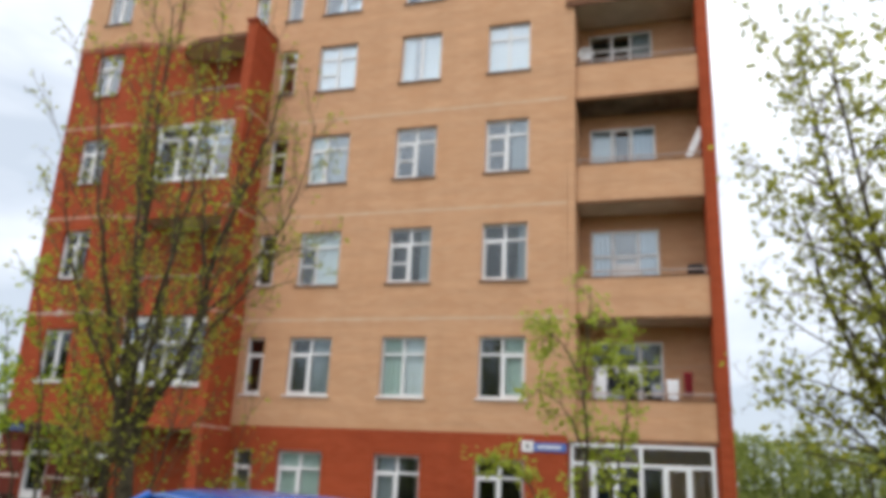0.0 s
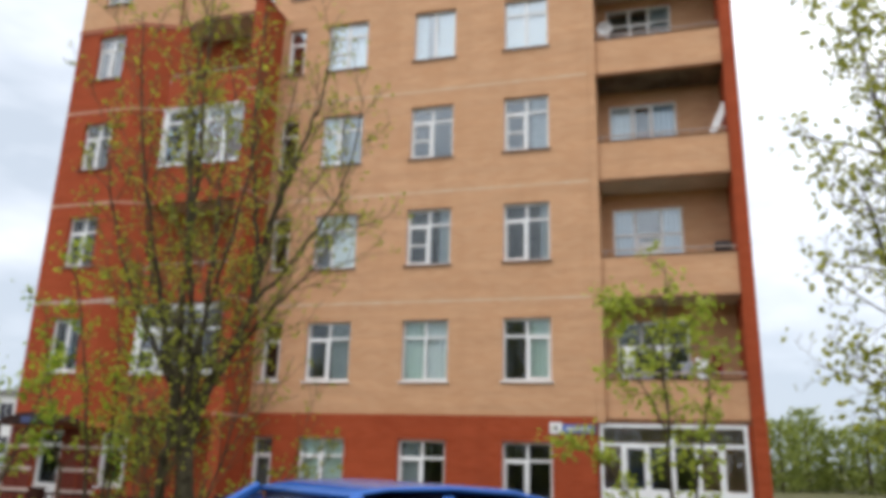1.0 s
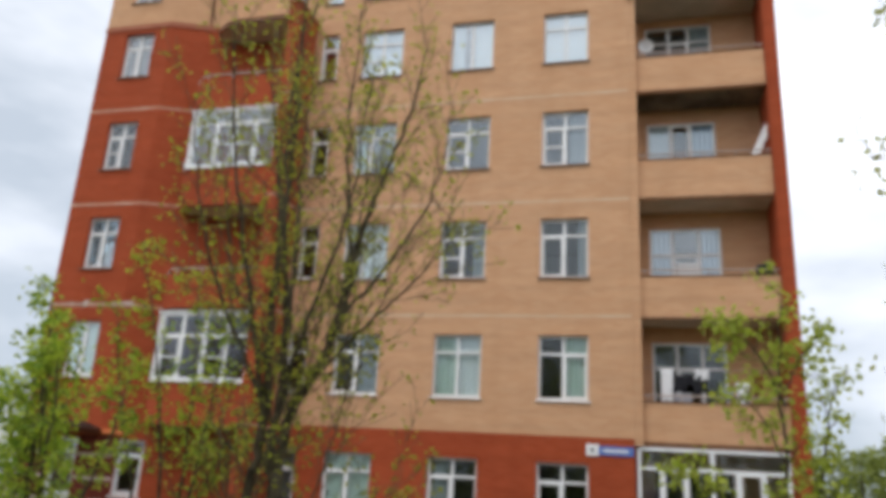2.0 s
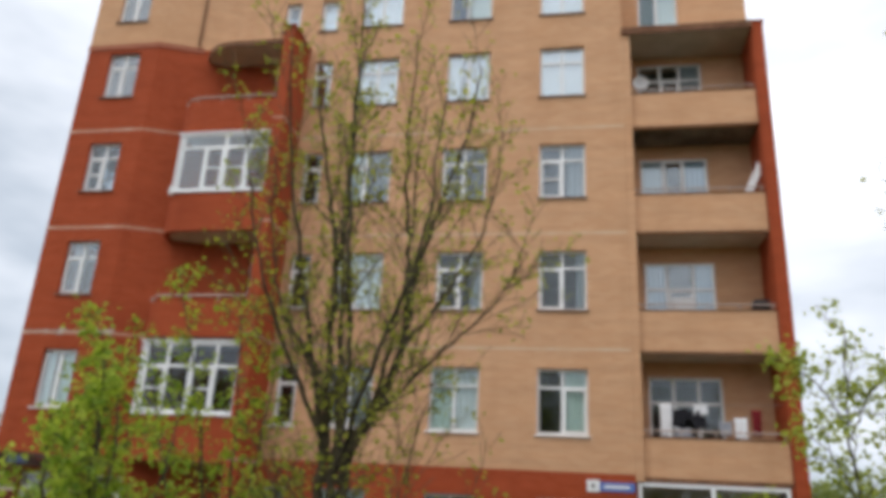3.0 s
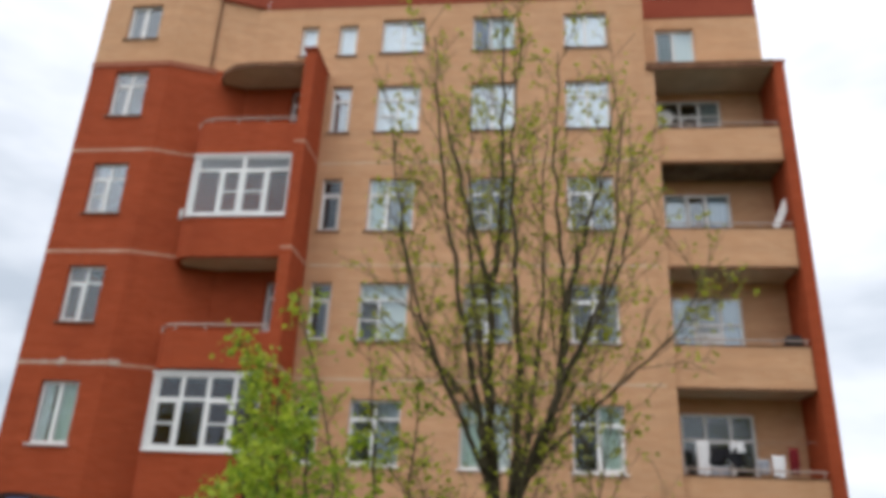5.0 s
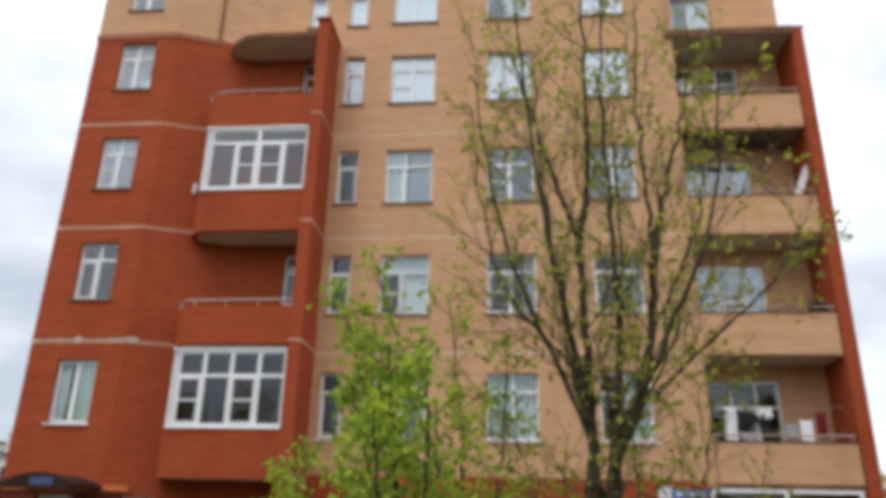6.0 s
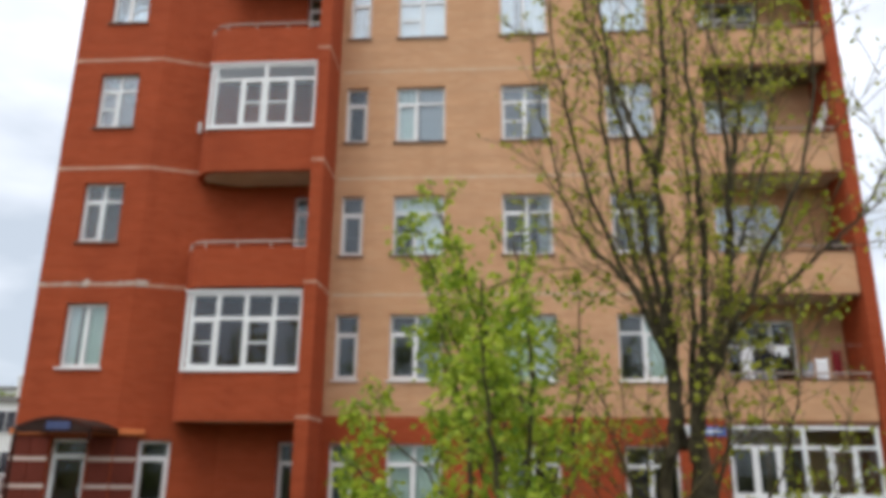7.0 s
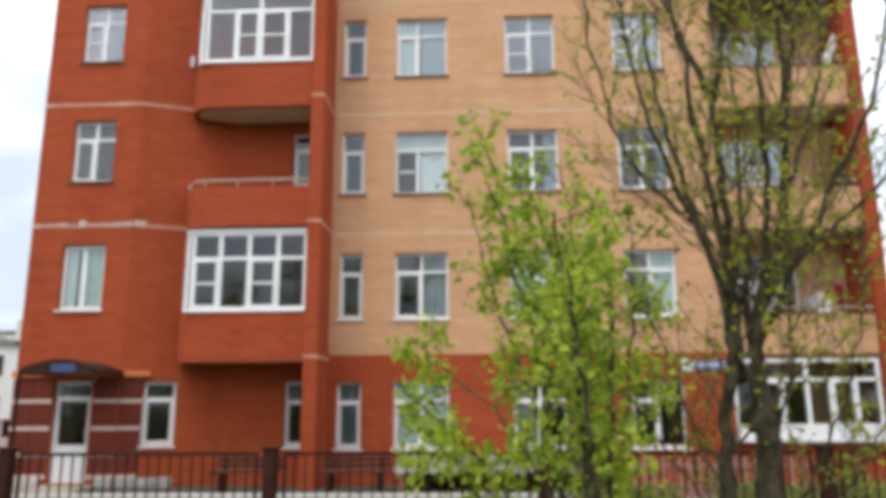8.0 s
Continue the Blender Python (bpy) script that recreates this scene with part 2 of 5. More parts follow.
CAR_RED = mottled("orange_red_car_paint", (0.45, 0.06, 0.02), (0.5, 0.08, 0.03), 1, 0.25)
DARK_GLASS = mottled("dark_car_glass", (0.012, 0.012, 0.018), (0.02, 0.018, 0.028), 1, 0.08)
RUBBER = mottled("rubber", (0.02, 0.02, 0.02), (0.035, 0.035, 0.035), 8, 0.85)
STEEL = mottled("alloy", (0.45, 0.45, 0.46), (0.55, 0.55, 0.56), 5, 0.35, metal=0.8)
LAMP_RED = mottled("red_lamp", (0.35, 0.02, 0.02), (0.42, 0.03, 0.02), 4, 0.2)
LINEN_WHITE = mottled("white_cloth", (0.72, 0.72, 0.75), (0.82, 0.82, 0.84), 6, 0.9)
LINEN_BLACK = mottled("black_cloth", (0.012, 0.012, 0.016), (0.03, 0.03, 0.035), 6, 0.95)
LINEN_RED = mottled("dark_red_cloth", (0.13, 0.012, 0.016), (0.19, 0.02, 0.025), 6, 0.95)
LINEN_GREY = mottled("grey_cloth", (0.25, 0.26, 0.30), (0.36, 0.37, 0.40), 6, 0.95)
PALE_WALL = mottled("pale_render", (0.62, 0.63, 0.63), (0.74, 0.74, 0.72), 0.6, 0.9)
ROOF_RED = mottled("red_sheet_roof", (0.30, 0.05, 0.03), (0.38, 0.08, 0.04), 1, 0.6)
PINK = mottled("faded_fence_paint", (0.30, 0.13, 0.10), (0.42, 0.23, 0.19), 5, 0.8)


# ---------------------------------------------------------------- builders
def thing(name, at, label, category, group="", kind=""):
    ob = new(name)
    ob.empty_display_size = 0.2
    ob.location = at
    return tagged(ob, label, category, group, kind)


def spot(ob):
    v = Vector((0, 0, 0))
    while ob:
        v += ob.location
        ob = ob.parent
    return v


def mesh_of(name, bm):
    me = bpy.data.meshes.new(name)
    bmesh.ops.recalc_face_normals(bm, faces=bm.faces[:])
    bm.to_mesh(me)
    bm.free()
    return me


def part(name, bm, material, parent=None, label="", smooth=False):
    """One mesh object from a bmesh in world metres, hung under its thing or part, its origin at its own foot."""
    me = mesh_of(name, bm)
    co = np.empty(len(me.vertices) * 3)
    me.vertices.foreach_get("co", co)
    co = co.reshape(-1, 3)
    foot = (co.min(0) + co.max(0)) / 2
    foot[2] = co[:, 2].min()
    me.transform(Matrix.Translation(-Vector(foot)))
    me.materials.append(material)
    if smooth:
        me.shade_smooth()
    ob = new(name, me)
    ob.location = Vector(foot) - (spot(parent) if parent else Vector((0, 0, 0)))
    ob.parent = parent
    if label:
        ob["label"] = label
    return ob


I4 = Matrix.Identity(4)


def box(bm, x0, x1, y0, y1, z0, z1, m=I4):
    vs = [bm.verts.new(m @ Vector((x, y, z))) for z in (z0, z1) for x, y in ((x0, y0), (x1, y0), (x1, y1), (x0, y1))]
    for f in ((3, 2, 1, 0), (4, 5, 6, 7), (0, 1, 5, 4), (1, 2, 6, 5), (2, 3, 7, 6), (3, 0, 4, 7)):
        bm.faces.new([vs[i] for i in f])


def boxes(*rows, m=I4, bevel=0.0):
    bm = bmesh.new()
    for r in rows:
        box(bm, *r, m=m)
    if bevel:
        bmesh.ops.bevel(bm, geom=bm.edges[:], offset=bevel, segments=1, affect="EDGES")
    return bm


def prism(bm, pts, z0, z1, m=I4):
    lo = [bm.verts.new(m @ Vector((x, y, z0))) for x, y in pts]
    hi = [bm.verts.new(m @ Vector((x, y, z1))) for x, y in pts]
    bm.faces.new(lo[::-1])
    bm.faces.new(hi)
    for i in range(len(pts)):
        j = (i + 1) % len(pts)
        bm.faces.new((lo[i], lo[j], hi[j], hi[i]))


def tube_path(bm, pts, r, sides=6):
    """A rod of even radius along a list of places."""
    rings = []
    for i, p in enumerate(pts):
        p = Vector(p)
        d = (Vector(pts[min(i + 1, len(pts) - 1)]) - Vector(pts[max(i - 1, 0)])).normalized()
        a = d.orthogonal().normalized()
        b = d.cross(a)
        rings.append([bm.verts.new(p + r * (math.cos(6.2832 * k / sides) * a + math.sin(6.2832 * k / sides) * b)) for k in range(sides)])
    for q, w in zip(rings, rings[1:]):
        for k in range(sides):
            bm.faces.new((q[k], q[(k + 1) % sides], w[(k + 1) % sides], w[k]))
    bm.faces.new(rings[0][::-1])
    bm.faces.new(rings[-1])


def pierced(u0, u1, z0, z1, holes, thick, m):
    """A wall of real thickness with openings through it. Local x along, y inward, z up."""
    us = sorted({u0, u1, *[c for h in holes for c in h[:2] if u0 < c < u1]})
    zs = sorted({z0, z1, *[c for h in holes for c in h[2:] if z0 < c < z1]})
    solid = {}
    for i in range(len(us) - 1):
        for k in range(len(zs) - 1):
            u, z = (us[i] + us[i + 1]) / 2, (zs[k] + zs[k + 1]) / 2
            solid[i, k] = not any(h[0] < u < h[1] and h[2] < z < h[3] for h in holes)
    bm = bmesh.new()
    cache = {}

    def v(i, d, k):
        if (i, d, k) not in cache:
            cache[i, d, k] = bm.verts.new(m @ Vector((us[i], d * thick, zs[k])))
        return cache[i, d, k]

    for (i, k), s in solid.items():
        if not s:
            continue
        bm.faces.new((v(i, 0, k), v(i + 1, 0, k), v(i + 1, 0, k + 1), v(i, 0, k + 1)))
        bm.faces.new((v(i, 1, k + 1), v(i + 1, 1, k + 1), v(i + 1, 1, k), v(i, 1, k)))
        if not solid.get((i - 1, k)):
            bm.faces.new((v(i, 1, k), v(i, 0, k), v(i, 0, k + 1), v(i, 1, k + 1)))
        if not solid.get((i + 1, k)):
            bm.faces.new((v(i + 1, 0, k), v(i + 1, 1, k), v(i + 1, 1, k + 1), v(i + 1, 0, k + 1)))
        if not solid.get((i, k - 1)):
            bm.faces.new((v(i, 1, k), v(i + 1, 1, k), v(i + 1, 0, k), v(i, 0, k)))
        if not solid.get((i, k + 1)):
            bm.faces.new((v(i, 0, k + 1), v(i + 1, 0, k + 1), v(i + 1, 1, k + 1), v(i, 1, k + 1)))
    return bm


def drape(u0, u1, z0, z1, d, m, folds=9, deep=0.03):
    """A hanging cloth with vertical folds and some thickness."""
    bm = bmesh.new()
    n = folds * 4
    rows = []
    for side in (0, 0.006):
        for z in (z0, z1):
            rows.append([bm.verts.new(m @ Vector((u0 + (u1 - u0) * i / n, d + side + deep * math.sin(i * 1.5708) * (1.0 if z == z0 else 0.6), z))) for i in range(n + 1)])
    for i in range(n):
        bm.faces.new((rows[0][i], rows[0][i + 1], rows[1][i + 1], rows[1][i]))
        bm.faces.new((rows[3][i], rows[3][i + 1], rows[2][i + 1], rows[2][i]))
        bm.faces.new((rows[1][i], rows[1][i + 1], rows[3][i + 1], rows[3][i]))
        bm.faces.new((rows[2][i], rows[2][i + 1], rows[0][i + 1], rows[0][i]))
    return bm


def glazed(name, parent, m, u0, u1, z0, z1, cols=(0.5,), transom=0.30, vents=(), sashes=(), d=0.11, glass=None, drapes=(), sill=None,
           frame=0.055, label="", panels=(), top_cols=None):
    """A window: white frame (the part), panes, sill and cloth behind. cols and transom are fractions; vents name lower lights
    that have a cross bar, sashes those with an opening sash, panels those filled with white board."""
    glass = glass or GLASS
    w, h = u1 - u0, z1 - z0
    f, t = frame, 0.07
    zt = z1 - transom * h if transom else None
    edges = [u0 + f] + [u0 + c * w for c in cols] + [u1 - f]
    tops = edges if top_cols is None else [u0 + f] + [u0 + c * w for c in top_cols] + [u1 - f]
    top_of = zt - f / 2 if zt else z1 - f

    def between(cuts, lo, hi):
        out = []
        for i, (a, b) in enumerate(zip(cuts, cuts[1:])):
            out.append((a + f * 0.6 * (i > 0), b - f * 0.6 * (i < len(cuts) - 2), lo, hi))
        return out

    lights = between(edges, z0 + f, top_of)
    uppers = between(tops, zt + f / 2, z1 - f) if zt else []
    win = part(name, pierced(u0, u1, z0, z1, lights + uppers, t, m @ Matrix.Translation((0, d, 0))), WHITE, parent, label)
    for i, (a, b, q, r) in enumerate(lights):
        if i in sashes:
            g = 0.04
            part("sash", pierced(a, b, q, r, [(a + g, b - g, q + g, r - g)], t - 0.01, m @ Matrix.Translation((0, d - 0.012, 0))), WHITE, win)
        if i in vents:
            zm = q + (r - q) * 0.5
            part("glazing_bar", boxes((a + 0.041, b - 0.041, d - 0.006, d + t - 0.02, zm - 0.022, zm + 0.022), m=m), WHITE, win)
    for i, (a, b, q, r) in enumerate(lights):
        if i in panels:
            part("panel", boxes((a, b, d + 0.02, d + 0.045, q, r), m=m), WHITE, win, "white board panel")
            continue
        pane = part("pane", boxes((a, b, d + 0.03, d + 0.036, q, r), m=m), glass, win)
        pane.visible_shadow = False
    for a, b, q, r in uppers:
        pane = part("pane", boxes((a, b, d + 0.03, d + 0.036, q, r), m=m), glass, win)
        pane.visible_shadow = False
    if sill is not None:
        part("sill", boxes((u0 - 0.05, u1 + 0.05, -0.055, d - 0.002, z0 - 0.045, z0 - 0.004), m=m, bevel=0.006), sill, win)
    for a, b, low, mat in drapes:
        part("curtain_or_backing", drape(u0 + a * w, u0 + b * w, z0 + low * h, z1 - 0.03, d + 0.085, m, max(3, int(9 * (b - a) * w))), mat, win)
    return win


# ---------------------------------------------------------------- ground
def ground_height(x, y):
    """Raised roadside where the path runs, falling gently to the house."""
    s = min(1.0, max(0.0, (y - 8.0) / 6.0))
    return 0.02 - 0.22 * s * s * (3 - 2 * s)


def sheet(name, xs, ys, lift, material, label, category):
    bm = bmesh.new()
    grid = [[bm.verts.new((x, y, ground_height(x, y) + lift + 0.012 * noise.noise((x * 0.7, y * 0.7, 0)))) for y in ys] for x in xs]
    for i in range(len(xs) - 1):
        for j in range(len(ys) - 1):
            bm.faces.new((grid[i][j], grid[i + 1][j], grid[i + 1][j + 1], grid[i][j + 1]))
    ob = part(name, bm, material)
    return tagged(ob, label, category, kind="structure")


coarse_x = [-900, -300, -100, -60, -40] + [-30 + 0.75 * i for i in range(54)] + [20, 40, 100, 300, 900]
coarse_y = [-900, -300, -80, -30, -12] + [-6 + 0.75 * i for i in range(44)] + [32, 50, 100, 300, 900]
sheet("ground", coarse_x, coarse_y, 0.0, GROUND, "trodden soil with sparse spring grass", "ground")
sheet("road", [-60 + 3 * i for i in range(41)], [-5.0, -4, -3, -2, -1, 0, 1, 2, 3, 3.9], 0.03, ASPHALT, "grey asphalt lane beside the house", "road")
sheet("pavement", [-20 + 1.5 * i for i in range(16)], [15.2, 15.8, 16.4, 17.2], 0.03, ASPHALT, "narrow asphalt strip along the house wall", "pavement")
sheet("parking_bay", [-5.7 + 0.7 * i for i in range(9)], [3.9, 4.6, 5.4, 6.2, 7.0, 7.8], 0.03, ASPHALT, "short asphalt parking bay off the lane", "parking bay")
for n, (y, z) in enumerate(((4.0, 0.14), (15.1, -0.05))):
    for i in range(24):
        x = -24 + 1.25 * i
        if n == 0 and -7.0 < x < 0.5:
            continue
        kb = part("kerb", boxes((x, x + 1.235, y - 0.07, y + 0.07, z - 0.35, z), bevel=0.015), KERB)
        tagged(kb, "pale concrete kerb stone", "kerb", "kerb stones", "structure")

# ---------------------------------------------------------------- the apartment house
FRONT, WING, BACK = 18.1, 17.27, 27.0
house = thing("apartment_building", (-8.5, 22.0, -0.2), "six-storey apartment house of tan and red brick with balconies", "building")
M_MAIN = Matrix.Translation((0, FRONT, 0))
M_WING = Matrix.Translation((0, WING, 0))
CH0, CH1 = Vector((-15.9, WING, 0)), Vector((-13.85, FRONT, 0))
CH_LEN = (CH1 - CH0).length
M_CH = Matrix.Translation(CH0) @ Matrix.Rotation(math.atan2(CH1.y - CH0.y, CH1.x - CH0.x), 4, "Z")
LOG = 18.22
M_LOG = Matrix.Translation((0, LOG, 0))
M_LOGBACK = Matrix.Translation((0, 19.4, 0))


def storey(r, low, high):
    return low + 3.0 * (r - 2), high + 3.0 * (r - 2)


COLS = {"A": (-9.96, -8.70), "B": (-7.27, -6.05), "C": (-4.65, -3.45)}
holes = []
main_windows = []
for c, (a, b) in COLS.items():
    for r in range(1, 7):
        z0, z1 = storey(r, 3.48, 5.03)
        if r == 1:
            z0, z1 = 0.58, 2.05
        if r == 6:
            z0, z1 = 15.13, 16.33
        holes.append((a, b, z0, z1))
        main_windows.append((c, r, a, b, z0, z1))
for r in range(1, 7):
    z0, z1 = storey(r, 3.48, 5.03)
    if r == 1:
        z0, z1 = 0.58, 2.05
    if r == 6:
        z0, z1 = 15.08, 16.17
    holes.append((-11.26, -10.70, z0, z1))
    main_windows.append(("N", r, -11.26, -10.70, z0, z1))
holes.append((-12.42, -11.9, 15.08, 16.17))
main_windows.append(("N", 7, -12.42, -11.9, 15.08, 16.17))

part("wall", pierced(-11.62, -2.42, -0.5, 2.66, holes, 0.4, M_MAIN), RED, house, "red brick ground-floor wall")
part("wall", pierced(-11.62, -2.42, 2.66, 16.84, holes, 0.4, M_MAIN), TAN, house, "tan brick wall")
part("parapet", boxes((-13.55, -2.40, FRONT - 0.02, FRONT + 0.42, 16.84, 17.62)), BAND, house, "dark red parapet band")
part("coping", boxes((-13.5, -2.37, FRONT - 0.05, FRONT + 0.45, 17.62, 17.67)), BAND, house)

# recessed wall behind the balconies of the wing
p_holes = [(-12.45, -11.95, 0.62, 2.06), (-12.45, -11.95, 6.7, 8.04), (-12.45, -11.95, 12.5, 13.9), (-12.42, -11.9, 15.08, 16.17)]
part("wall", pierced(-13.85, -11.62, -0.5, 14.45, p_holes, 0.4, M_MAIN), RED, house, "red brick wall behind the balconies")
part("wall", pierced(-13.85, -11.62, 14.45, 16.84, p_holes, 0.4, M_MAIN), TAN, house, "tan brick wall")
for a, b, z0, z1 in p_holes[:3]:
    glazed("window", house, M_MAIN, a, b, z0, z1, cols=(), transom=0.3, sashes=(0,), sill=WHITE)

# wing
w_holes, wing_windows = [], []
for r in range(2, 7):
    z0, z1 = storey(r, 3.66, 5.16)
    if r == 6:
        z0, z1 = 15.28, 16.50
    w_holes.append((-17.48, -16.48, z0, z1))
    wing_windows.append((r, z0, z1))
w_holes.append((-17.36, -16.50, -0.08, 2.08))
part("wall", pierced(-18.25, -15.9, -0.5, 14.45, w_holes, 0.4, M_WING), RED, house, "red brick wing wall")
part("wall", pierced(-18.25, -15.9, 14.45, 17.02, w_holes, 0.4, M_WING), TAN, house, "tan brick wall of the wing")
k_hole = (0.51, 1.19, 0.68, 2.07)
part("wall", pierced(0, CH_LEN, -0.5, 14.45, [k_hole], 0.34, M_CH), RED, house, "red brick chamfered wall")
part("wall", pierced(0, CH_LEN, 14.45, 16.95, [], 0.34, M_CH), TAN, house)
bm = boxes((-18.28, -15.9, WING - 0.02, WING + 0.4, 17.02, 17.74))
part("parapet", bm, BAND, house, "dark red parapet band")
part("coping", boxes((-18.31, -15.88, WING - 0.05, WING + 0.44, 17.74, 17.79)), BAND, house)
part("parapet", boxes((0, 1.12, -0.02, 0.34, 16.95, 17.68), m=M_CH), BAND, house)
part("parapet", boxes((1.12, CH_LEN + 0.25, -0.10, 0.34, 16.90, 17.66), m=M_CH), BAND, house)
part("downpipe", boxes((1.09, 1.15, -0.075, -0.012, 14.5, 16.93), m=M_CH, bevel=0.015), RUST, house, "brown downpipe")
# soldier course where red turns to tan
part("soldier_course", boxes((-18.27, -15.9, WING - 0.025, WING - 0.002, 14.30, 14.47)), SOLDIER, house)
part("soldier_course", boxes((0.0, CH_LEN - 0.9, -0.025, -0.002, 14.30, 14.47), m=M_CH), SOLDIER, house)

# sides, back, roof, floors
part("side_wall", boxes((-18.25, -17.85, WING + 0.402, BACK, -0.5, 17.02)), RED, house)
part("parapet", boxes((-18.28, -17.88, WING + 0.402, BACK, 17.022, 17.74)), BAND, house)
part("side_wall", boxes((0.75, 1.15, 19.802, BACK, -0.5, 17.78)), RED, house)
part("back_wall", boxes((-17.85, 0.75, BACK - 0.4, BACK, -0.5, 17.6)), TAN, house)
bm = bmesh.new()
prism(bm, [(-17.84, WING + 0.41), (-15.95, WING + 0.41), (-13.9, 18.51), (-2.43, 18.51), (-2.43, 19.81), (0.74, 19.81), (0.74, BACK - 0.41), (-17.84, BACK - 0.41)], 16.75, 16.83)
part("roof", bm, GREY, house, "flat grey roof")
# unseen floors and inner walls, added to close and darken the rooms
for r in range(1, 7):
    z = -0.25 if r == 1 else 2.58 + 3.0 * (r - 2)
    bm = bmesh.new()
    prism(bm, [(-17.84, WING + 0.41), (-15.95, WING + 0.41), (-13.9, 18.51), (-2.43, 18.51), (-2.43, 19.81), (0.74, 19.81), (0.74, 23), (-17.84, 23)], z - 0.1, z + 0.1)
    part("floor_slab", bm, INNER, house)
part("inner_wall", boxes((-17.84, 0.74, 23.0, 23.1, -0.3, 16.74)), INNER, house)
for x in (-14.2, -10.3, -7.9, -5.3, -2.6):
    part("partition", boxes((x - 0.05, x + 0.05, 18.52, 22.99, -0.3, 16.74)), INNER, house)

# light courses at the floor levels
for z in (5.50, 8.49, 11.49):
    part("band", boxes((-11.38, -2.44, FRONT - 0.004, FRONT - 0.001, z - 0.035, z + 0.035)), MORTAR_TAN, house)
for z in (5.60, 8.56, 11.56):
    part("band", boxes((-18.255, -15.9, WING - 0.008, WING - 0.001, z - 0.04, z + 0.04)), MORTAR, house)
    part("band", boxes((0.0, CH_LEN - 1.0, -0.008, -0.001, z - 0.04, z + 0.04), m=M_CH), MORTAR, house)
rnd = random.Random(4)
for i in range(9):
    u = -18.1 + i * 0.26 + rnd.uniform(-0.05, 0.05)
    h = rnd.uniform(0.02, 0.07) * (1.9 if i in (4, 8) else 1)
    bm = bmesh.new()
    k = [(u + 0.16 * math.cos(a) * rnd.uniform(0.7, 1.2), 5.63 + h * math.sin(a) * rnd.uniform(0.6, 1.3)) for a in [j * 0.785 for j in range(8)]]
    lo = [bm.verts.new((x, WING - 0.012, z)) for x, z in k]
    hi = [bm.verts.new((x, WING - 0.002, z)) for x, z in k]
    bm.faces.new(lo)
    bm.faces.new(hi[::-1])
    for j in range(8):
        bm.faces.new((lo[j], hi[j], hi[(j + 1) % 8], lo[(j + 1) % 8]))
    part("spalled_patch", bm, SPALL, house)
part("spalled_patch", boxes((0.02, 0.30, -0.014, -0.002, 5.56, 5.71), m=M_CH, bevel=0.004), SPALL, house)

part("junction_box", boxes((1.02, 1.10, -0.10, -0.003, 9.62, 9.90), m=M_CH, bevel=0.01), PALE_WALL, house, "small pale box on the wall")
# pilaster beside the balconies
part("pilaster", boxes((-11.76, -11.46, 16.85, FRONT - 0.002, -0.5, 14.38)), RED, house, "projecting red brick pilaster")
part("coping", boxes((-11.80, -11.42, 16.80, FRONT - 0.002, 14.38, 14.45)), BAND, house)
for z in (2.55, 5.53, 8.50, 11.50):
    part("band", boxes((-11.766, -11.454, 16.842, FRONT - 0.003, z - 0.035, z + 0.035)), MORTAR, house)

# main windows
# white cloth across rows 5 and 6 stands in for sky mirrored by panes
look_of = {
    ("A", 2): dict(drapes=((0.55, 0.95, 0, CURTAIN_GREY),), sashes=(0,)),
    ("A", 3): dict(drapes=((0.42, 0.97, 0, CURTAIN_AND_SHEEN), (0.05, 0.42, 0.68, CURTAIN_AND_SHEEN)), cols=(0.42,), vents=(0,), top_cols=()),
    ("A", 4): dict(drapes=((0.5, 0.95, 0, CURTAIN_GREY), (0.05, 0.4, 0, CURTAIN_GREEN)), cols=(0.42,), sashes=(0,)),
    ("A", 5): dict(drapes=((0.05, 0.95, 0, CURTAIN_AND_SHEEN),), cols=(0.5,), vents=(0,)),
    ("A", 1): dict(drapes=((0.05, 0.95, 0, CURTAIN_GREEN),), sashes=(0,)),
    ("B", 2): dict(drapes=((0.05, 0.48, 0, CURTAIN_GREEN), (0.52, 0.95, 0, CURTAIN_AND_SHEEN))),
    ("B", 3): dict(vents=(0,), sashes=(0,), drapes=((0.72, 0.95, 0, CURTAIN_GREY),)),
    ("B", 4): dict(vents=(0,), sashes=(0,)),
    ("B", 5): dict(drapes=((0.05, 0.3, 0, CURTAIN_AND_SHEEN), (0.55, 0.95, 0, CURTAIN_AND_SHEEN)), transom=0.0),
    ("B", 1): dict(sashes=(0,), drapes=((0.1, 0.4, 0, CURTAIN_GREY),)),
    ("C", 2): dict(sashes=(1,), drapes=((0.55, 0.95, 0, CURTAIN_GREEN),)),
    ("C", 3): dict(sashes=(0,), drapes=((0.78, 0.95, 0, CURTAIN_GREY),)),
    ("C", 4): dict(vents=(0,), sashes=(0,), drapes=((0.6, 0.95, 0, CURTAIN_GREY),)),
    ("C", 5): dict(drapes=((0.05, 0.95, 0, CURTAIN_AND_SHEEN),), transom=0.3),
    ("C", 1): dict(sashes=(0,)),
    ("A", 6): dict(drapes=((0.04, 0.96, 0, CURTAIN_AND_SHEEN),), cols=(0.5,), transom=0.0),
    ("B", 6): dict(drapes=((0.04, 0.42, 0, NAVY), (0.42, 0.96, 0, CURTAIN_AND_SHEEN)), cols=(0.42,), transom=0.0),
    ("C", 6): dict(drapes=((0.04, 0.96, 0, CURTAIN_AND_SHEEN),), cols=(0.5,), transom=0.0),
}
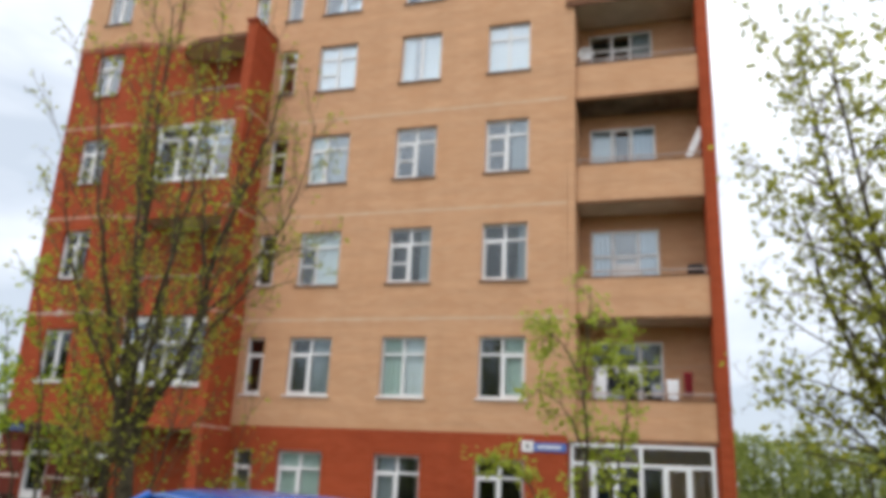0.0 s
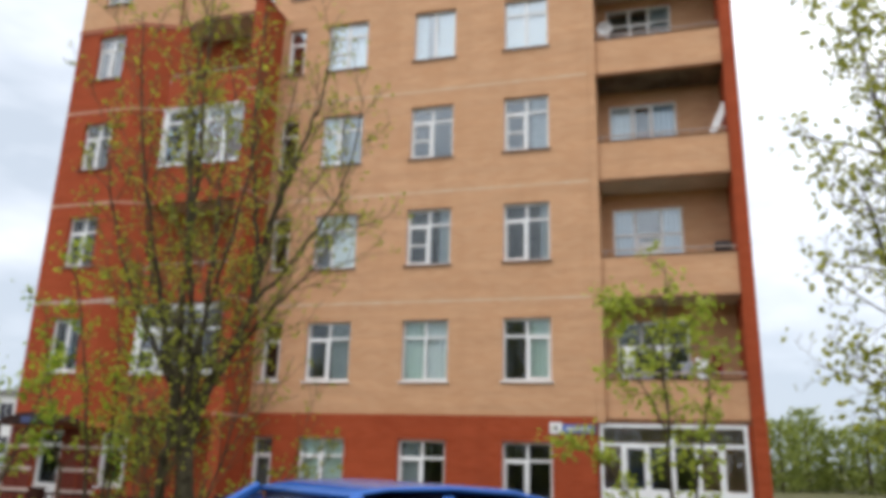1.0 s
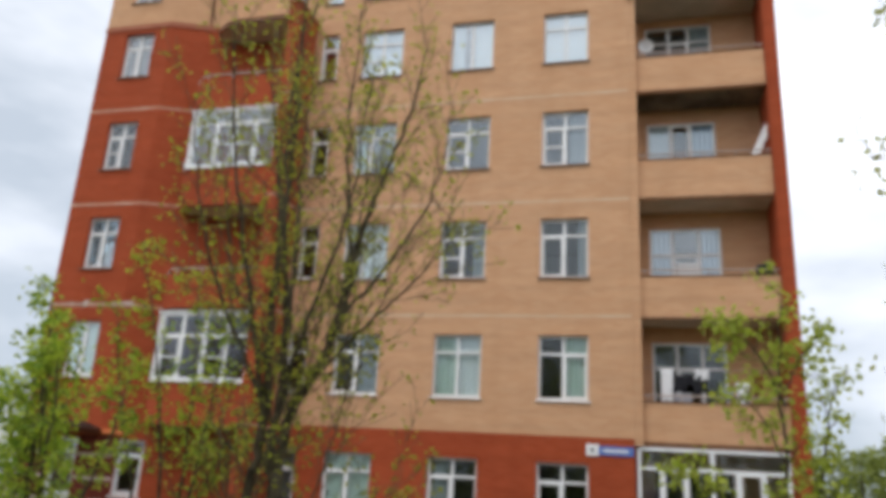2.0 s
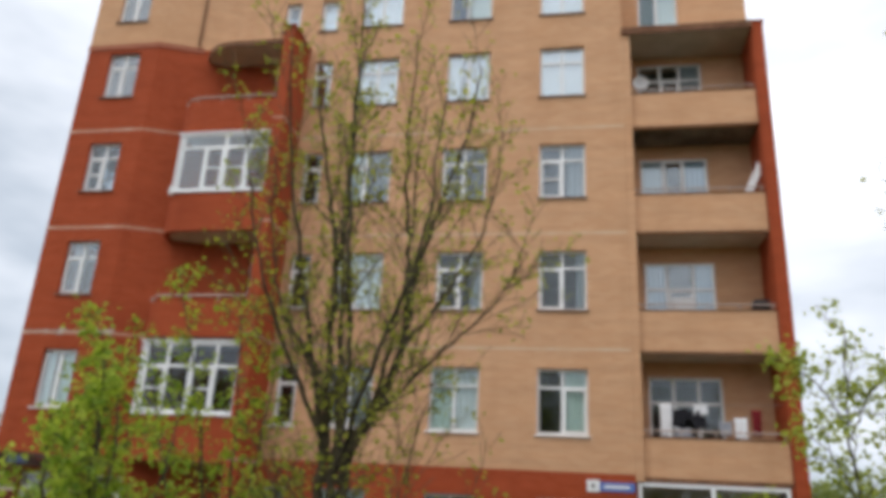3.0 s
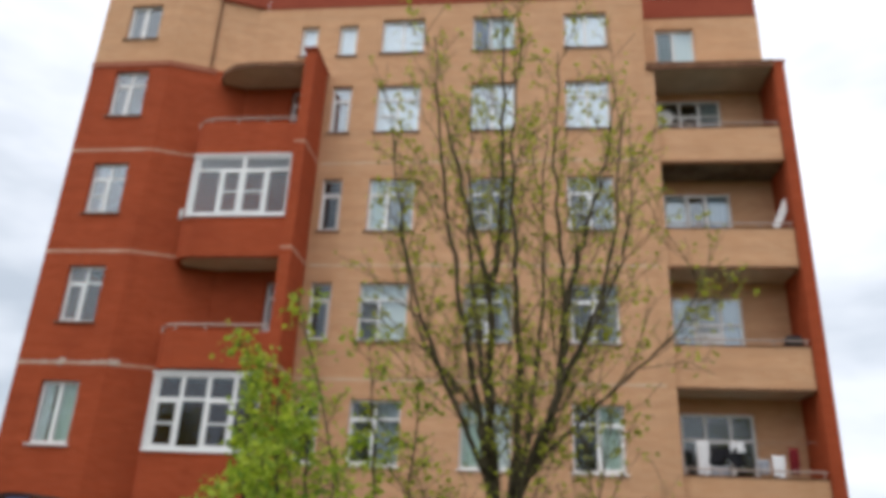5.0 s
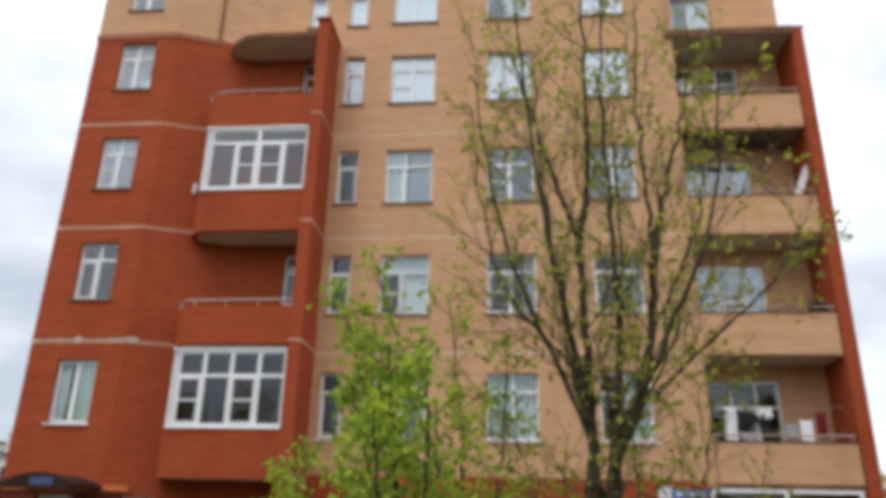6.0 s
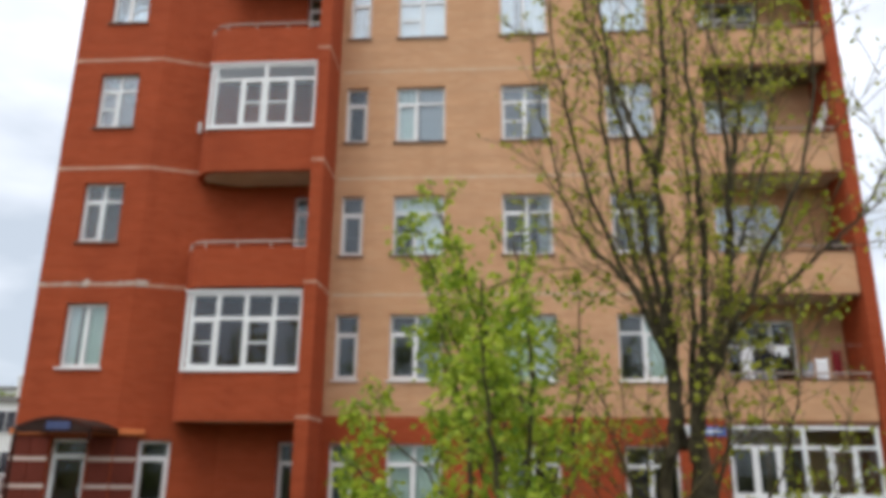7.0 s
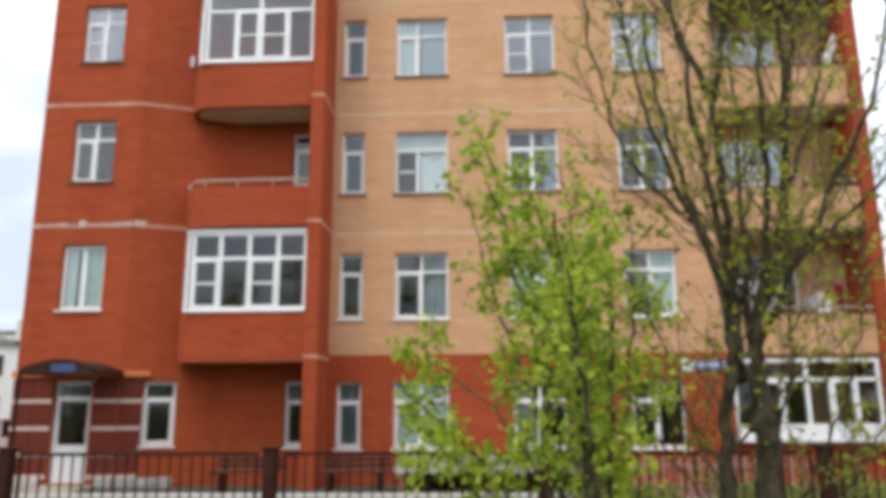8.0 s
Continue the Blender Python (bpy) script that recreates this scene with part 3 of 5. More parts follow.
for c, r, a, b, z0, z1 in main_windows:
    kw = dict(transom=0.29)
    if c == "N":
        kw.update(cols=(), sashes=(0,), transom=0.0 if r >= 6 else 0.3)
        if r >= 6:
            kw["drapes"] = ((0.05, 0.95, 0, CURTAIN_AND_SHEEN),)
        if r == 1:
            kw["drapes"] = ((0.05, 0.95, 0, CURTAIN_GREEN),)
    kw.update(look_of.get((c, r), {}))
    # extra gloss from row 4 up sets a brighter sky reflection
    glazed("window", house, M_MAIN, a, b, z0, z1, glass=GLASS_DIM if c == "N" and r < 5 else GLASS if (c, r) == ("B", 6) else GLASS_HIGH if r >= 5 else GLASS_MID if r == 4 else GLASS, sill=WHITE if r <= 2 else SILL, **kw)
for r, z0, z1 in wing_windows:
    kw = dict(transom=0.3, sashes=(0,))
    if r == 2:
        kw = dict(transom=0.0, frame=0.08, drapes=((0.04, 0.3, 0, CURTAIN_AND_SHEEN), (0.36, 0.96, 0, CURTAIN_GREEN)))
    if r == 4:
        kw["vents"] = (0,)
    if r >= 5:
        kw["drapes"] = ((0.04, 0.96, 0, CURTAIN_AND_SHEEN),)
    if r == 6:
        kw["transom"] = 0.0
    glazed("window", house, M_WING, -17.48, -16.48, z0, z1, glass=GLASS_HIGH if r >= 5 else GLASS_MID if r == 4 else GLASS, sill=WHITE if r == 2 else SILL, **kw)
glazed("window", house, M_CH, *k_hole, cols=(), transom=0.27, sashes=(0,), sill=WHITE, frame=0.07)

# entrance in the wing: white door with a glazed upper half
door = glazed("door", house, M_WING, -17.36, -16.50, 0.60, 2.08, cols=(), transom=0.24, sashes=(0,), frame=0.075, label="white door with a glazed upper half")
part("door_panel", boxes((-17.36, -16.50, WING + 0.11, WING + 0.17, -0.08, 0.597)), WHITE, door, "white lower door panel")
for i in range(3):
    part("groove_strip", boxes((-17.22 + 0.24 * i, -17.19 + 0.24 * i, WING + 0.102, WING + 0.108, -0.02, 0.55)), WHITE, door)
part("handle", boxes((-16.63, -16.60, WING + 0.05, WING + 0.10, 0.92, 1.06), bevel=0.006), STEEL, door)
part("step", boxes((-17.6, -16.2, WING - 1.1, WING - 0.03, -0.4, -0.1), bevel=0.02), CONCRETE, house, "concrete entrance step")

# maroon tiles between pale stripes on the wing's ground floor
levels = [0.06, 0.52, 1.07, 1.65, 2.18]
for i in range(6):
    x = -18.30 + 0.40 * i
    for k in range(2):
        if -17.6 < x + 0.2 < -16.3:
            continue
        part("plinth_stone", boxes((x, x + 0.385, WING - 0.06, WING - 0.001, -0.30 + 0.165 * k, -0.145 + 0.165 * k), bevel=0.012), STONE, house)
for i in range(3):
    for k in range(2):
        part("plinth_stone", boxes((0.03 + 0.40 * i, 0.415 + 0.40 * i, -0.06, -0.001, -0.30 + 0.165 * k, -0.145 + 0.165 * k), m=M_CH, bevel=0.012), STONE, house)
for k, (lo, hi) in enumerate(zip(levels, levels[1:])):
    for u0, u1 in ((-18.27, -17.81), (-17.80, -17.375), (-16.445, -15.905)):
        part("tile", boxes((u0, u1 - 0.01, WING - 0.024, WING - 0.001, lo + 0.045, hi - 0.045), bevel=0.004), MAROON, house)
    part("tile", boxes((0.02, 0.50, -0.024, -0.001, lo + 0.045, hi - 0.045), m=M_CH, bevel=0.004), MAROON, house)
for z in levels[:-1]:
    for u0, u1 in ((-18.27, -17.375), (-16.445, -15.905)):
        part("stripe", boxes((u0, u1, WING - 0.030, WING - 0.001, z - 0.04, z + 0.04)), STRIPE, house)
    part("stripe", boxes((0.02, 0.50, -0.030, -0.001, z - 0.04, z + 0.04), m=M_CH), STRIPE, house)
part("ledge", boxes((-18.30, -15.87, WING - 0.10, WING - 0.002, 2.17, 2.30), bevel=0.01), ORANGE, house, "orange painted ledge")
part("ledge", boxes((0.0, 0.62, -0.10, -0.002, 2.17, 2.30), m=M_CH, bevel=0.01), ORANGE, house)

# ---------------------------------------------------------------- balconies of the wing
FOOT = [(-11.77, 16.97), (-14.15, 16.97), (-14.42, 17.05), (-14.60, 17.22), (-14.72, 17.45), (-14.76, 17.70)]
FOOT_IN = [(-11.77, 17.09), (-14.12, 17.09), (-14.34, 17.16), (-14.49, 17.30), (-14.60, 17.50), (-14.63, 17.75)]


def ring(bm, outer, inner, z0, z1):
    """A low wall that follows two open outlines, as one closed shell."""
    rows = [[bm.verts.new((x, y, z)) for x, y in pts] for pts, z in ((outer, z0), (outer, z1), (inner, z1), (inner, z0))]
    for i in range(len(outer) - 1):
        for k in range(4):
            p, q = rows[k], rows[(k + 1) % 4]
            bm.faces.new((p[i], p[i + 1], q[i + 1], q[i]))
    for i in (0, len(outer) - 1):
        bm.faces.new([r[i] for r in rows])


def grown(pts, by):
    return [(x - by * (0.0 if i == 0 else 0.7), y - by) for i, (x, y) in enumerate(pts)]


def wing_balcony(r, low, top, glazing=None):
    bm = bmesh.new()
    ring(bm, FOOT, FOOT_IN, low, top)
    bal = part("balcony", bm, RED, house, "balcony with a rounded red brick parapet")
    bm = bmesh.new()
    prism(bm, FOOT_IN + [(-13.9, FRONT - 0.003), (-11.77, FRONT - 0.003)], low + 0.03, low + 0.18)
    part("slab", bm, PALE_CONCRETE, bal, "bare concrete slab")
    if glazing is None:
        bm = bmesh.new()
        line = [(x, y + 0.05, top + 0.16) for x, y in FOOT]
        tube_path(bm, line, 0.028)
        part("handrail", bm, RAILING, bal, "pale painted handrail")
        for x, y in [FOOT[0], (-12.6, 16.97), (-13.4, 16.97), FOOT[1], FOOT[3]]:
            part("rail_post", boxes((x - 0.015 - 0.02, x + 0.015 - 0.02, y + 0.035, y + 0.065, top, top + 0.15)), RAILING, bal)
        return bal
    z0, z1, cols, tr, vents = glazing
    m = Matrix.Translation((0, 16.97 + 0.02, 0))
    glazed("glazing", bal, m, -14.36, -11.775, z0, z1, cols=cols, transom=tr, vents=vents, sashes=vents, d=0.0, frame=0.075, glass=GLASS_DIM if r == 2 else GLASS, label="white plastic balcony glazing",
           top_cols=cols if r == 2 else (0.5,))
    side = Matrix.Translation((-14.40, 17.02, 0)) @ Matrix.Rotation(radians(114), 4, "Z")
    glazed("glazing", bal, side, 0.0, 0.80, z0, z1, cols=(), transom=tr, d=0.0, frame=0.07, glass=GLASS_DIM if r == 2 else GLASS)
    part("roof_board", boxes((-14.5, -11.775, 16.95, 18.0, z1 + 0.004, z1 + 0.05)), WHITE, bal)
    part("glazing_sill", boxes((-14.45, -11.775, 16.93, 16.985, z0 - 0.05, z0 - 0.003), bevel=0.006), WHITE, bal)
    return bal


wing_balcony(2, 2.46, 3.55, (3.58, 5.32, (0.25, 0.5, 0.75), 0.34, (0, 2)))
wing_balcony(3, 5.46, 6.38)
wing_balcony(4, 8.30, 9.41, (9.44, 11.15, (0.28, 0.5, 0.76), 0.24, (1, 2)))
wing_balcony(5, 11.22, 12.16)
bm = bmesh.new()
TOP_FOOT = [(-11.77, 16.98), (-13.35, 16.98), (-13.85, 17.08), (-14.17, 17.29), (-14.38, 17.55), (-14.44, 17.85)]
prism(bm, TOP_FOOT + [(-13.9, FRONT - 0.003), (-11.77, FRONT - 0.003)], 14.00, 14.11)
part("balcony_roof", bm, PALE_CONCRETE, house, "concrete slab over the top balcony")
bm = bmesh.new()
ring(bm, grown(TOP_FOOT, 0.025), grown(TOP_FOOT, 0.003), 13.95, 14.10)
part("roof_edge", bm, RUST, house, "rusty slab edge")

# ---------------------------------------------------------------- loggias
part("wall", boxes((-2.415, -2.22, FRONT + 0.004, 19.39, 2.52, 14.325)), TAN, house)
part("wall", boxes((-2.415, -2.365, LOG, 19.39, -0.5, 2.515)), RED, house)
part("wall", boxes((-2.82, -2.42, 18.502, 19.39, -0.5, 17.60)), TAN, house)
d_holes = []
for r in range(1, 7):
    z0, z1 = storey(r, 3.0, 5.10)
    if r == 1:
        z0, z1 = -0.1, 2.1
    if r == 6:
        z0, z1 = 15.05, 16.66
    d_holes.append((-1.96, -0.20, z0, z1) if r < 6 else (-1.86, -0.74, z0, z1))
part("wall", pierced(-2.42, 1.15, -0.5, 17.06, d_holes, 0.4, M_LOGBACK), TAN, house, "tan brick wall behind the loggias")
part("parapet", boxes((-2.42, 1.13, 19.37, 19.8, 17.06, 17.80)), BAND, house, "dark red parapet band")
part("coping", boxes((-2.42, 1.16, 19.34, 19.83, 17.80, 17.85)), BAND, house)
part("fin_wall", boxes((0.95, 1.25, LOG - 0.08, 19.39, -0.5, 14.47)), RED, house, "red brick end fin beside the loggias")
part("coping", boxes((0.92, 1.28, LOG - 0.11, 19.39, 14.47, 14.53)), BAND, house)
part("inner_fin", boxes((0.932, 0.948, LOG + 0.05, 19.39, -0.2, 14.32)), RED, house)


def loggia(r, low, top):
    bm = boxes((-2.218, 0.93, LOG, LOG + 0.12, low - 0.15, top))
    log = part("loggia", bm, TAN, house, "loggia with a tan brick parapet")
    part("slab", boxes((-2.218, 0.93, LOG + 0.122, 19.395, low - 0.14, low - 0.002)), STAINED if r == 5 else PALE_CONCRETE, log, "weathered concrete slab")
    part("slab_edge", boxes((-2.218, 0.93, LOG - 0.012, LOG - 0.001, low - 0.155, low - 0.11)), RUST, log)
    part("parapet_edge", boxes((-2.21, 0.925, LOG - 0.02, LOG + 0.14, top + 0.002, top + 0.03)), RUST, log)
    bm = bmesh.new()
    tube_path(bm, [(-2.2, LOG + 0.06, top + 0.17), (0.93, LOG + 0.06, top + 0.17)], 0.022)
    part("handrail", bm, RAILING, log, "pale painted handrail")
    for i in range(5):
        x = -2.1 + 0.74 * i
        part("rail_post", boxes((x - 0.012, x + 0.012, LOG + 0.05, LOG + 0.074, top + 0.03, top + 0.16)), RAILING, log)
    return log


loggia(2, 2.73, 3.50)
loggia(3, 5.62, 6.50)
loggia(4, 8.65, 9.55)
loggia(5, 11.61, 12.49)
part("loggia_roof", boxes((-2.42, 0.945, LOG - 0.16, 19.395, 14.33, 14.47)), PALE_CONCRETE, house, "concrete slab over the top loggia")
part("roof_edge", boxes((-2.44, 0.955, LOG - 0.195, LOG - 0.162, 14.27, 14.49)), RUST, house, "rusty slab edge")
# pale blue cloth added behind some side lights so their glass looks bluish
log_look = {
    2: dict(cols=(0.34, 0.68), transom=0.30, sashes=(1,), glass=GLASS),
    3: dict(glass=GLASS_MID, cols=(0.32, 0.70), transom=0.34, sashes=(1,), drapes=((0.03, 0.31, 0, PANE_BLUE), (0.71, 0.97, 0, PANE_BLUE))),
    4: dict(glass=GLASS_MID, cols=(0.34, 0.64), transom=0.0, sashes=(1,), drapes=((0.04, 0.32, 0, CURTAIN_AND_SHEEN), (0.66, 0.96, 0.1, PANE_BLUE))),
    5: dict(glass=GLASS, cols=(0.36, 0.66), transom=0.24, sashes=(1,), drapes=((0.7, 0.96, 0.1, CURTAIN_GREY),)),
}
for r in range(2, 6):
    z0, z1 = storey(r, 3.0, 5.10)
    win = glazed("window", house, M_LOGBACK, -1.96, -0.20, z0, z1, d=0.05, frame=0.06, label="loggia window with a glazed door", **log_look[r])
    if r == 3:
        part("door_panel", boxes((-1.30, -0.80, 19.415, 19.436, z0 + 0.1, z0 + 1.17), bevel=0.006), WHITE, win, "white board in the loggia door")
glazed("window", house, M_LOGBACK, -1.86, -0.74, 15.05, 16.66, cols=(0.46,), transom=0.0, drapes=((0.02, 0.46, 0, TEAL), (0.48, 0.97, 0, CURTAIN_AND_SHEEN)))
# glazed ground-floor front under the loggias
shop = glazed("window", house, M_LOG, -2.36, 0.84, 0.80, 2.50, cols=(0.16, 0.33, 0.5, 0.66, 0.83), top_cols=(0.5,), transom=0.27, sashes=(1, 4), d=-0.06, frame=0.075,
              label="wide white-framed ground-floor glazing")
part("bottom_panel", boxes((-2.28, 0.76, LOG - 0.072, LOG - 0.03, 0.88, 1.08), bevel=0.006), WHITE, shop, "white board under the lights")
part("sill", boxes((-2.42, 0.90, LOG - 0.2, LOG - 0.01, 0.69, 0.79), bevel=0.01), WHITE, shop)
part("wall", boxes((-2.36, 0.94, LOG, LOG + 0.2, -0.5, 0.688)), RED, house)
part("wall", boxes((0.845, 0.94, LOG, LOG + 0.2, 0.689, 2.51)), RED, house)
part("lintel", boxes((-2.41, 0.94, LOG - 0.02, LOG + 0.18, 2.515, 2.595)), RUST, house)

# small balcony ends on the far side of the wing
for z in (5.45, 8.4, 11.4, 14.0):
    part("side_balcony", boxes((-18.42, -18.252, 17.75, 20.5, z - 0.9, z), bevel=0.01), RED, house)

# roof fittings
for x in (-12.8, -12.55):
    vent = part("roof_vent", boxes((x, x + 0.12, 19.2, 19.35, 16.84, 18.45), bevel=0.02), GREY)
    tagged(vent, "small grey vent pipe on the flat roof", "vent", "roof vents")

# ---------------------------------------------------------------- things on the house
# street plate: pale square and blue bar
plate = thing("address_plate", (-2.92, FRONT - 0.03, 2.25), "white and blue address plate screwed to brick", "sign")
part("number_field", boxes((-3.50, -3.22, FRONT - 0.03, FRONT - 0.004, 2.25, 2.51), bevel=0.004), WHITE, plate, "white square field")
part("street_field", boxes((-3.215, -2.44, FRONT - 0.028, FRONT - 0.004, 2.27, 2.47), bevel=0.004), BLUE_SIGN, plate, "blue field")
part("lettering_bar", boxes((-3.12, -2.56, FRONT - 0.031, FRONT - 0.029, 2.34, 2.40)), WHITE, plate)
part("lettering_bar", boxes((-3.40, -3.32, FRONT - 0.034, FRONT - 0.031, 2.33, 2.43)), GREY, plate)

# canopy over the wing's entrance
can = thing("door_canopy", (-16.8, 16.6, 2.3), "dark arched canopy on iron posts over the entrance", "canopy")
bm = bmesh.new()
arc = []
for i in range(13):
    a = i / 12
    arc.append((-17.42 + 1.66 * a, 2.26 + 0.20 * math.sin(math.pi * a)))
for y0, y1 in ((16.0, WING - 0.105),):
    lo = [[bm.verts.new((x, y, z + dz)) for x, z in arc] for y in (y0, y1) for dz in (0, 0.03)]
    for i in range(12):
        bm.faces.new((lo[0][i], lo[2][i], lo[2][i + 1], lo[0][i + 1]))
        bm.faces.new((lo[1][i + 1], lo[3][i + 1], lo[3][i], lo[1][i]))
        bm.faces.new((lo[0][i + 1], lo[1][i + 1], lo[1][i], lo[0][i]))
        bm.faces.new((lo[2][i], lo[3][i], lo[3][i + 1], lo[2][i + 1]))
    for i in (0, 12):
        bm.faces.new((lo[0][i], lo[1][i], lo[3][i], lo[2][i]))
part("roof_sheet", bm, CANOPY, can, "dark arched sheet")
bm = bmesh.new()
tube_path(bm, [(x, 16.0, z - 0.03) for x, z in arc], 0.025)
part("front_arch", bm, IRON, can)
bm = bmesh.new()
gable = [[bm.verts.new((x, y, z)) for x, z in [(p, q - 0.035) for p, q in arc] + [(-15.80, 2.20), (-17.38, 2.20)]] for y in (15.99, 16.01)]
bm.faces.new(gable[0])
bm.faces.new(gable[1][::-1])
for i in range(len(gable[0])):
    j = (i + 1) % len(gable[0])
    bm.faces.new((gable[0][j], gable[0][i], gable[1][i], gable[1][j]))
part("gable", bm, CANOPY, can, "dark brown sheet closing the canopy front")
part("tie_bar", boxes((-17.42, -15.76, 15.97, 16.03, 2.15, 2.198)), IRON, can)
for x in (-17.39, -15.79):
    part("post", boxes((x - 0.025, x + 0.025, 15.98, 16.03, -0.22 if x < -17 else 2.0, 2.145)), IRON, can)
    part("side_bar", boxes((x - 0.02, x + 0.02, 16.03, WING - 0.105, 2.18, 2.23)), IRON, can)
board = part("sign_board", boxes((-16.72, -16.22, 15.955, 15.985, 2.22, 2.38), bevel=0.004), NAVY)
tagged(board, "small blue sign board on the canopy front", "sign")

# air conditioner on the side wall
ac = thing("air_conditioner", (-18.55, 18.0, 2.98), "grey outdoor air conditioner unit on the side wall", "air conditioner")
part("body", boxes((-18.60, -18.30, 17.62, 18.35, 3.0, 3.52), bevel=0.02), PALE_WALL, ac)
part("grille", boxes((-18.625, -18.602, 17.68, 18.1, 3.05, 3.47), bevel=0.006), GREY, ac)
for y in (17.72, 18.25):
    part("bracket", boxes((-18.60, -18.255, y - 0.02, y + 0.02, 2.95, 2.995)), IRON, ac)

# laundry on the second-floor loggia
bm = bmesh.new()
tube_path(bm, [(-2.2, LOG + 0.35, 4.36), (-0.6, LOG + 0.35, 4.31), (0.92, LOG + 0.35, 4.36)], 0.006, 4)
line = part("washing_line", bm, RAILING)
tagged(line, "thin washing line across the loggia", "washing line")


def garment(u0, u1, z0, z1, seed, sag=0.04, legs=False):
    """Washing on a line: a folded cloth whose sides pull in and whose lower hem hangs unevenly."""
    r = random.Random(seed)
    bm = bmesh.new()
    nu, nv = 14, 8
    hem = [r.uniform(0.0, 0.16) for _ in range(5)]
    sheets = []
    for side in (0.0, 0.012):
        rows = []
        for k in range(nv + 1):
            v = k / nv
            row = []
            for i in range(nu + 1):
                a = i / nu
                h = hem[min(4, int(a * 4.999))] * (z1 - z0)
                if legs and 0.38 < a < 0.62:
                    h = 0.55 * (z1 - z0)
                u = (u0 + u1) / 2 + (u1 - u0) * (a - 0.5) * (1 - 0.14 * v * math.sin(2.6 * v + seed))
                z = z1 - sag * math.sin(math.pi * a) - (z1 - z0 - h) * v
                d = LOG + 0.34 + side + 0.03 * v * math.sin(a * 11 + seed + 2 * v)
                row.append(bm.verts.new((u, d, z)))
            rows.append(row)
        sheets.append(rows)
    f, k = sheets
    for j in range(nv):
        for i in range(nu):
            bm.faces.new((f[j][i], f[j + 1][i], f[j + 1][i + 1], f[j][i + 1]))
            bm.faces.new((k[j][i + 1], k[j + 1][i + 1], k[j + 1][i], k[j][i]))
    edge = [(0, i) for i in range(nu + 1)] + [(j, nu) for j in range(1, nv + 1)] + [(nv, i) for i in range(nu - 1, -1, -1)] + [(j, 0) for j in range(nv - 1, 0, -1)]
    for (a, b), (c, d) in zip(edge, edge[1:] + edge[:1]):
        bm.faces.new((f[a][b], f[c][d], k[c][d], k[a][b]))
    return bm


for n, (u0, u1, z0, z1, legs, mat, lab, cat) in enumerate((
        (-1.80, -1.52, 3.46, 4.34, False, LINEN_WHITE, "white shirt hanging on the line", "shirt"),
        (-1.50, -0.78, 3.74, 4.20, True, LINEN_BLACK, "black trousers folded over the line", "trousers"),
        (-1.02, -0.72, 4.08, 4.33, False, LINEN_WHITE, "white towel folded over the line", "towel"),
        (-1.48, -1.12, 3.50, 3.78, False, LINEN_GREY, "grey cloth hanging low over the rail", "cloth"),
        (-0.48, -0.20, 3.58, 3.96, False, LINEN_GREY, "grey cloth hanging over the rail", "cloth"),
        (-0.14, 0.14, 3.50, 4.05, False, LINEN_WHITE, "pale bag hanging on the rail", "cloth"),
        (0.24, 0.46, 3.62, 4.24, False, LINEN_RED, "dark red jacket hanging on the line", "jacket"))):
    ob = part("laundry", garment(u0, u1, z0, z1, n + 1, 0.02, legs), mat, smooth=True)
    tagged(ob, lab, cat, "laundry on the loggia")
# tilted board, dish and pot on the other loggias
mt = Matrix.Translation((0.58, LOG + 0.3, 9.62)) @ Matrix.Rotation(radians(24), 4, "Y")
ob = part("board", boxes((-0.09, 0.09, 0, 0.03, 0, 0.95), m=mt, bevel=0.005), WHITE)
tagged(ob, "white board leaning in the loggia", "board")
ob = part("flower_pot", boxes((0.45, 0.85, LOG + 0.16, LOG + 0.42, 6.49, 6.85), bevel=0.06), LINEN_BLACK)
tagged(ob, "dark box standing at the loggia parapet", "box")
dish = thing("satellite_dish", (-1.95, LOG + 0.2, 12.5), "round white satellite dish on the loggia parapet", "satellite dish")
bm = bmesh.new()
rows = []
for k in range(6):
    a = k / 5
    rows.append([bm.verts.new((-1.95 + 0.21 * a * math.cos(t), LOG + 0.22 - 0.09 * a * a, 12.92 + 0.21 * a * math.sin(t))) for t in [j * 6.2832 / 20 for j in range(20)]] if k else [bm.verts.new((-1.95, LOG + 0.22, 12.92))])
for j in range(20):
    bm.faces.new((rows[0][0], rows[1][j], rows[1][(j + 1) % 20]))
    for k in range(1, 5):
        bm.faces.new((rows[k][j], rows[k + 1][j], rows[k + 1][(j + 1) % 20], rows[k][(j + 1) % 20]))
bmesh.ops.solidify(bm, geom=bm.faces[:], thickness=0.012)
part("reflector", bm, WHITE, dish)
part("mast", boxes((-1.97, -1.93, LOG + 0.24, LOG + 0.28, 12.50, 12.92)), STEEL, dish)
part("feed_arm", boxes((-1.96, -1.94, LOG - 0.05, LOG + 0.22, 12.78, 12.80)), STEEL, dish)

# basement stair roof under the windows
shed = thing("basement_canopy", (-7.8, 17.2, -0.2), "low grey sheet roof over a basement stair", "canopy")
bm = bmesh.new()
prism(bm, [(16.3, 0.30), (18.05, 0.46), (18.05, 0.50), (16.3, 0.34)], -9.75, -5.9, Matrix(((0, 0, 1, 0), (1, 0, 0, 0), (0, 1, 0, 0), (0, 0, 0, 1))))
part("roof_sheet", bm, GREY, shed, "grey sheet roof")
for i in range(13):
    x = -9.75 + 0.296 * i
    part("trim", boxes((x, x + 0.28, 16.25, 16.28, 0.20 + 0.015 * (i % 2), 0.36), bevel=0.01), KERB, shed, "dirty white trim board")
for x in (-9.6, -7.8, -6.05):
    part("post", boxes((x - 0.03, x + 0.03, 16.32, 16.38, -0.22, 0.30)), PINK, shed)
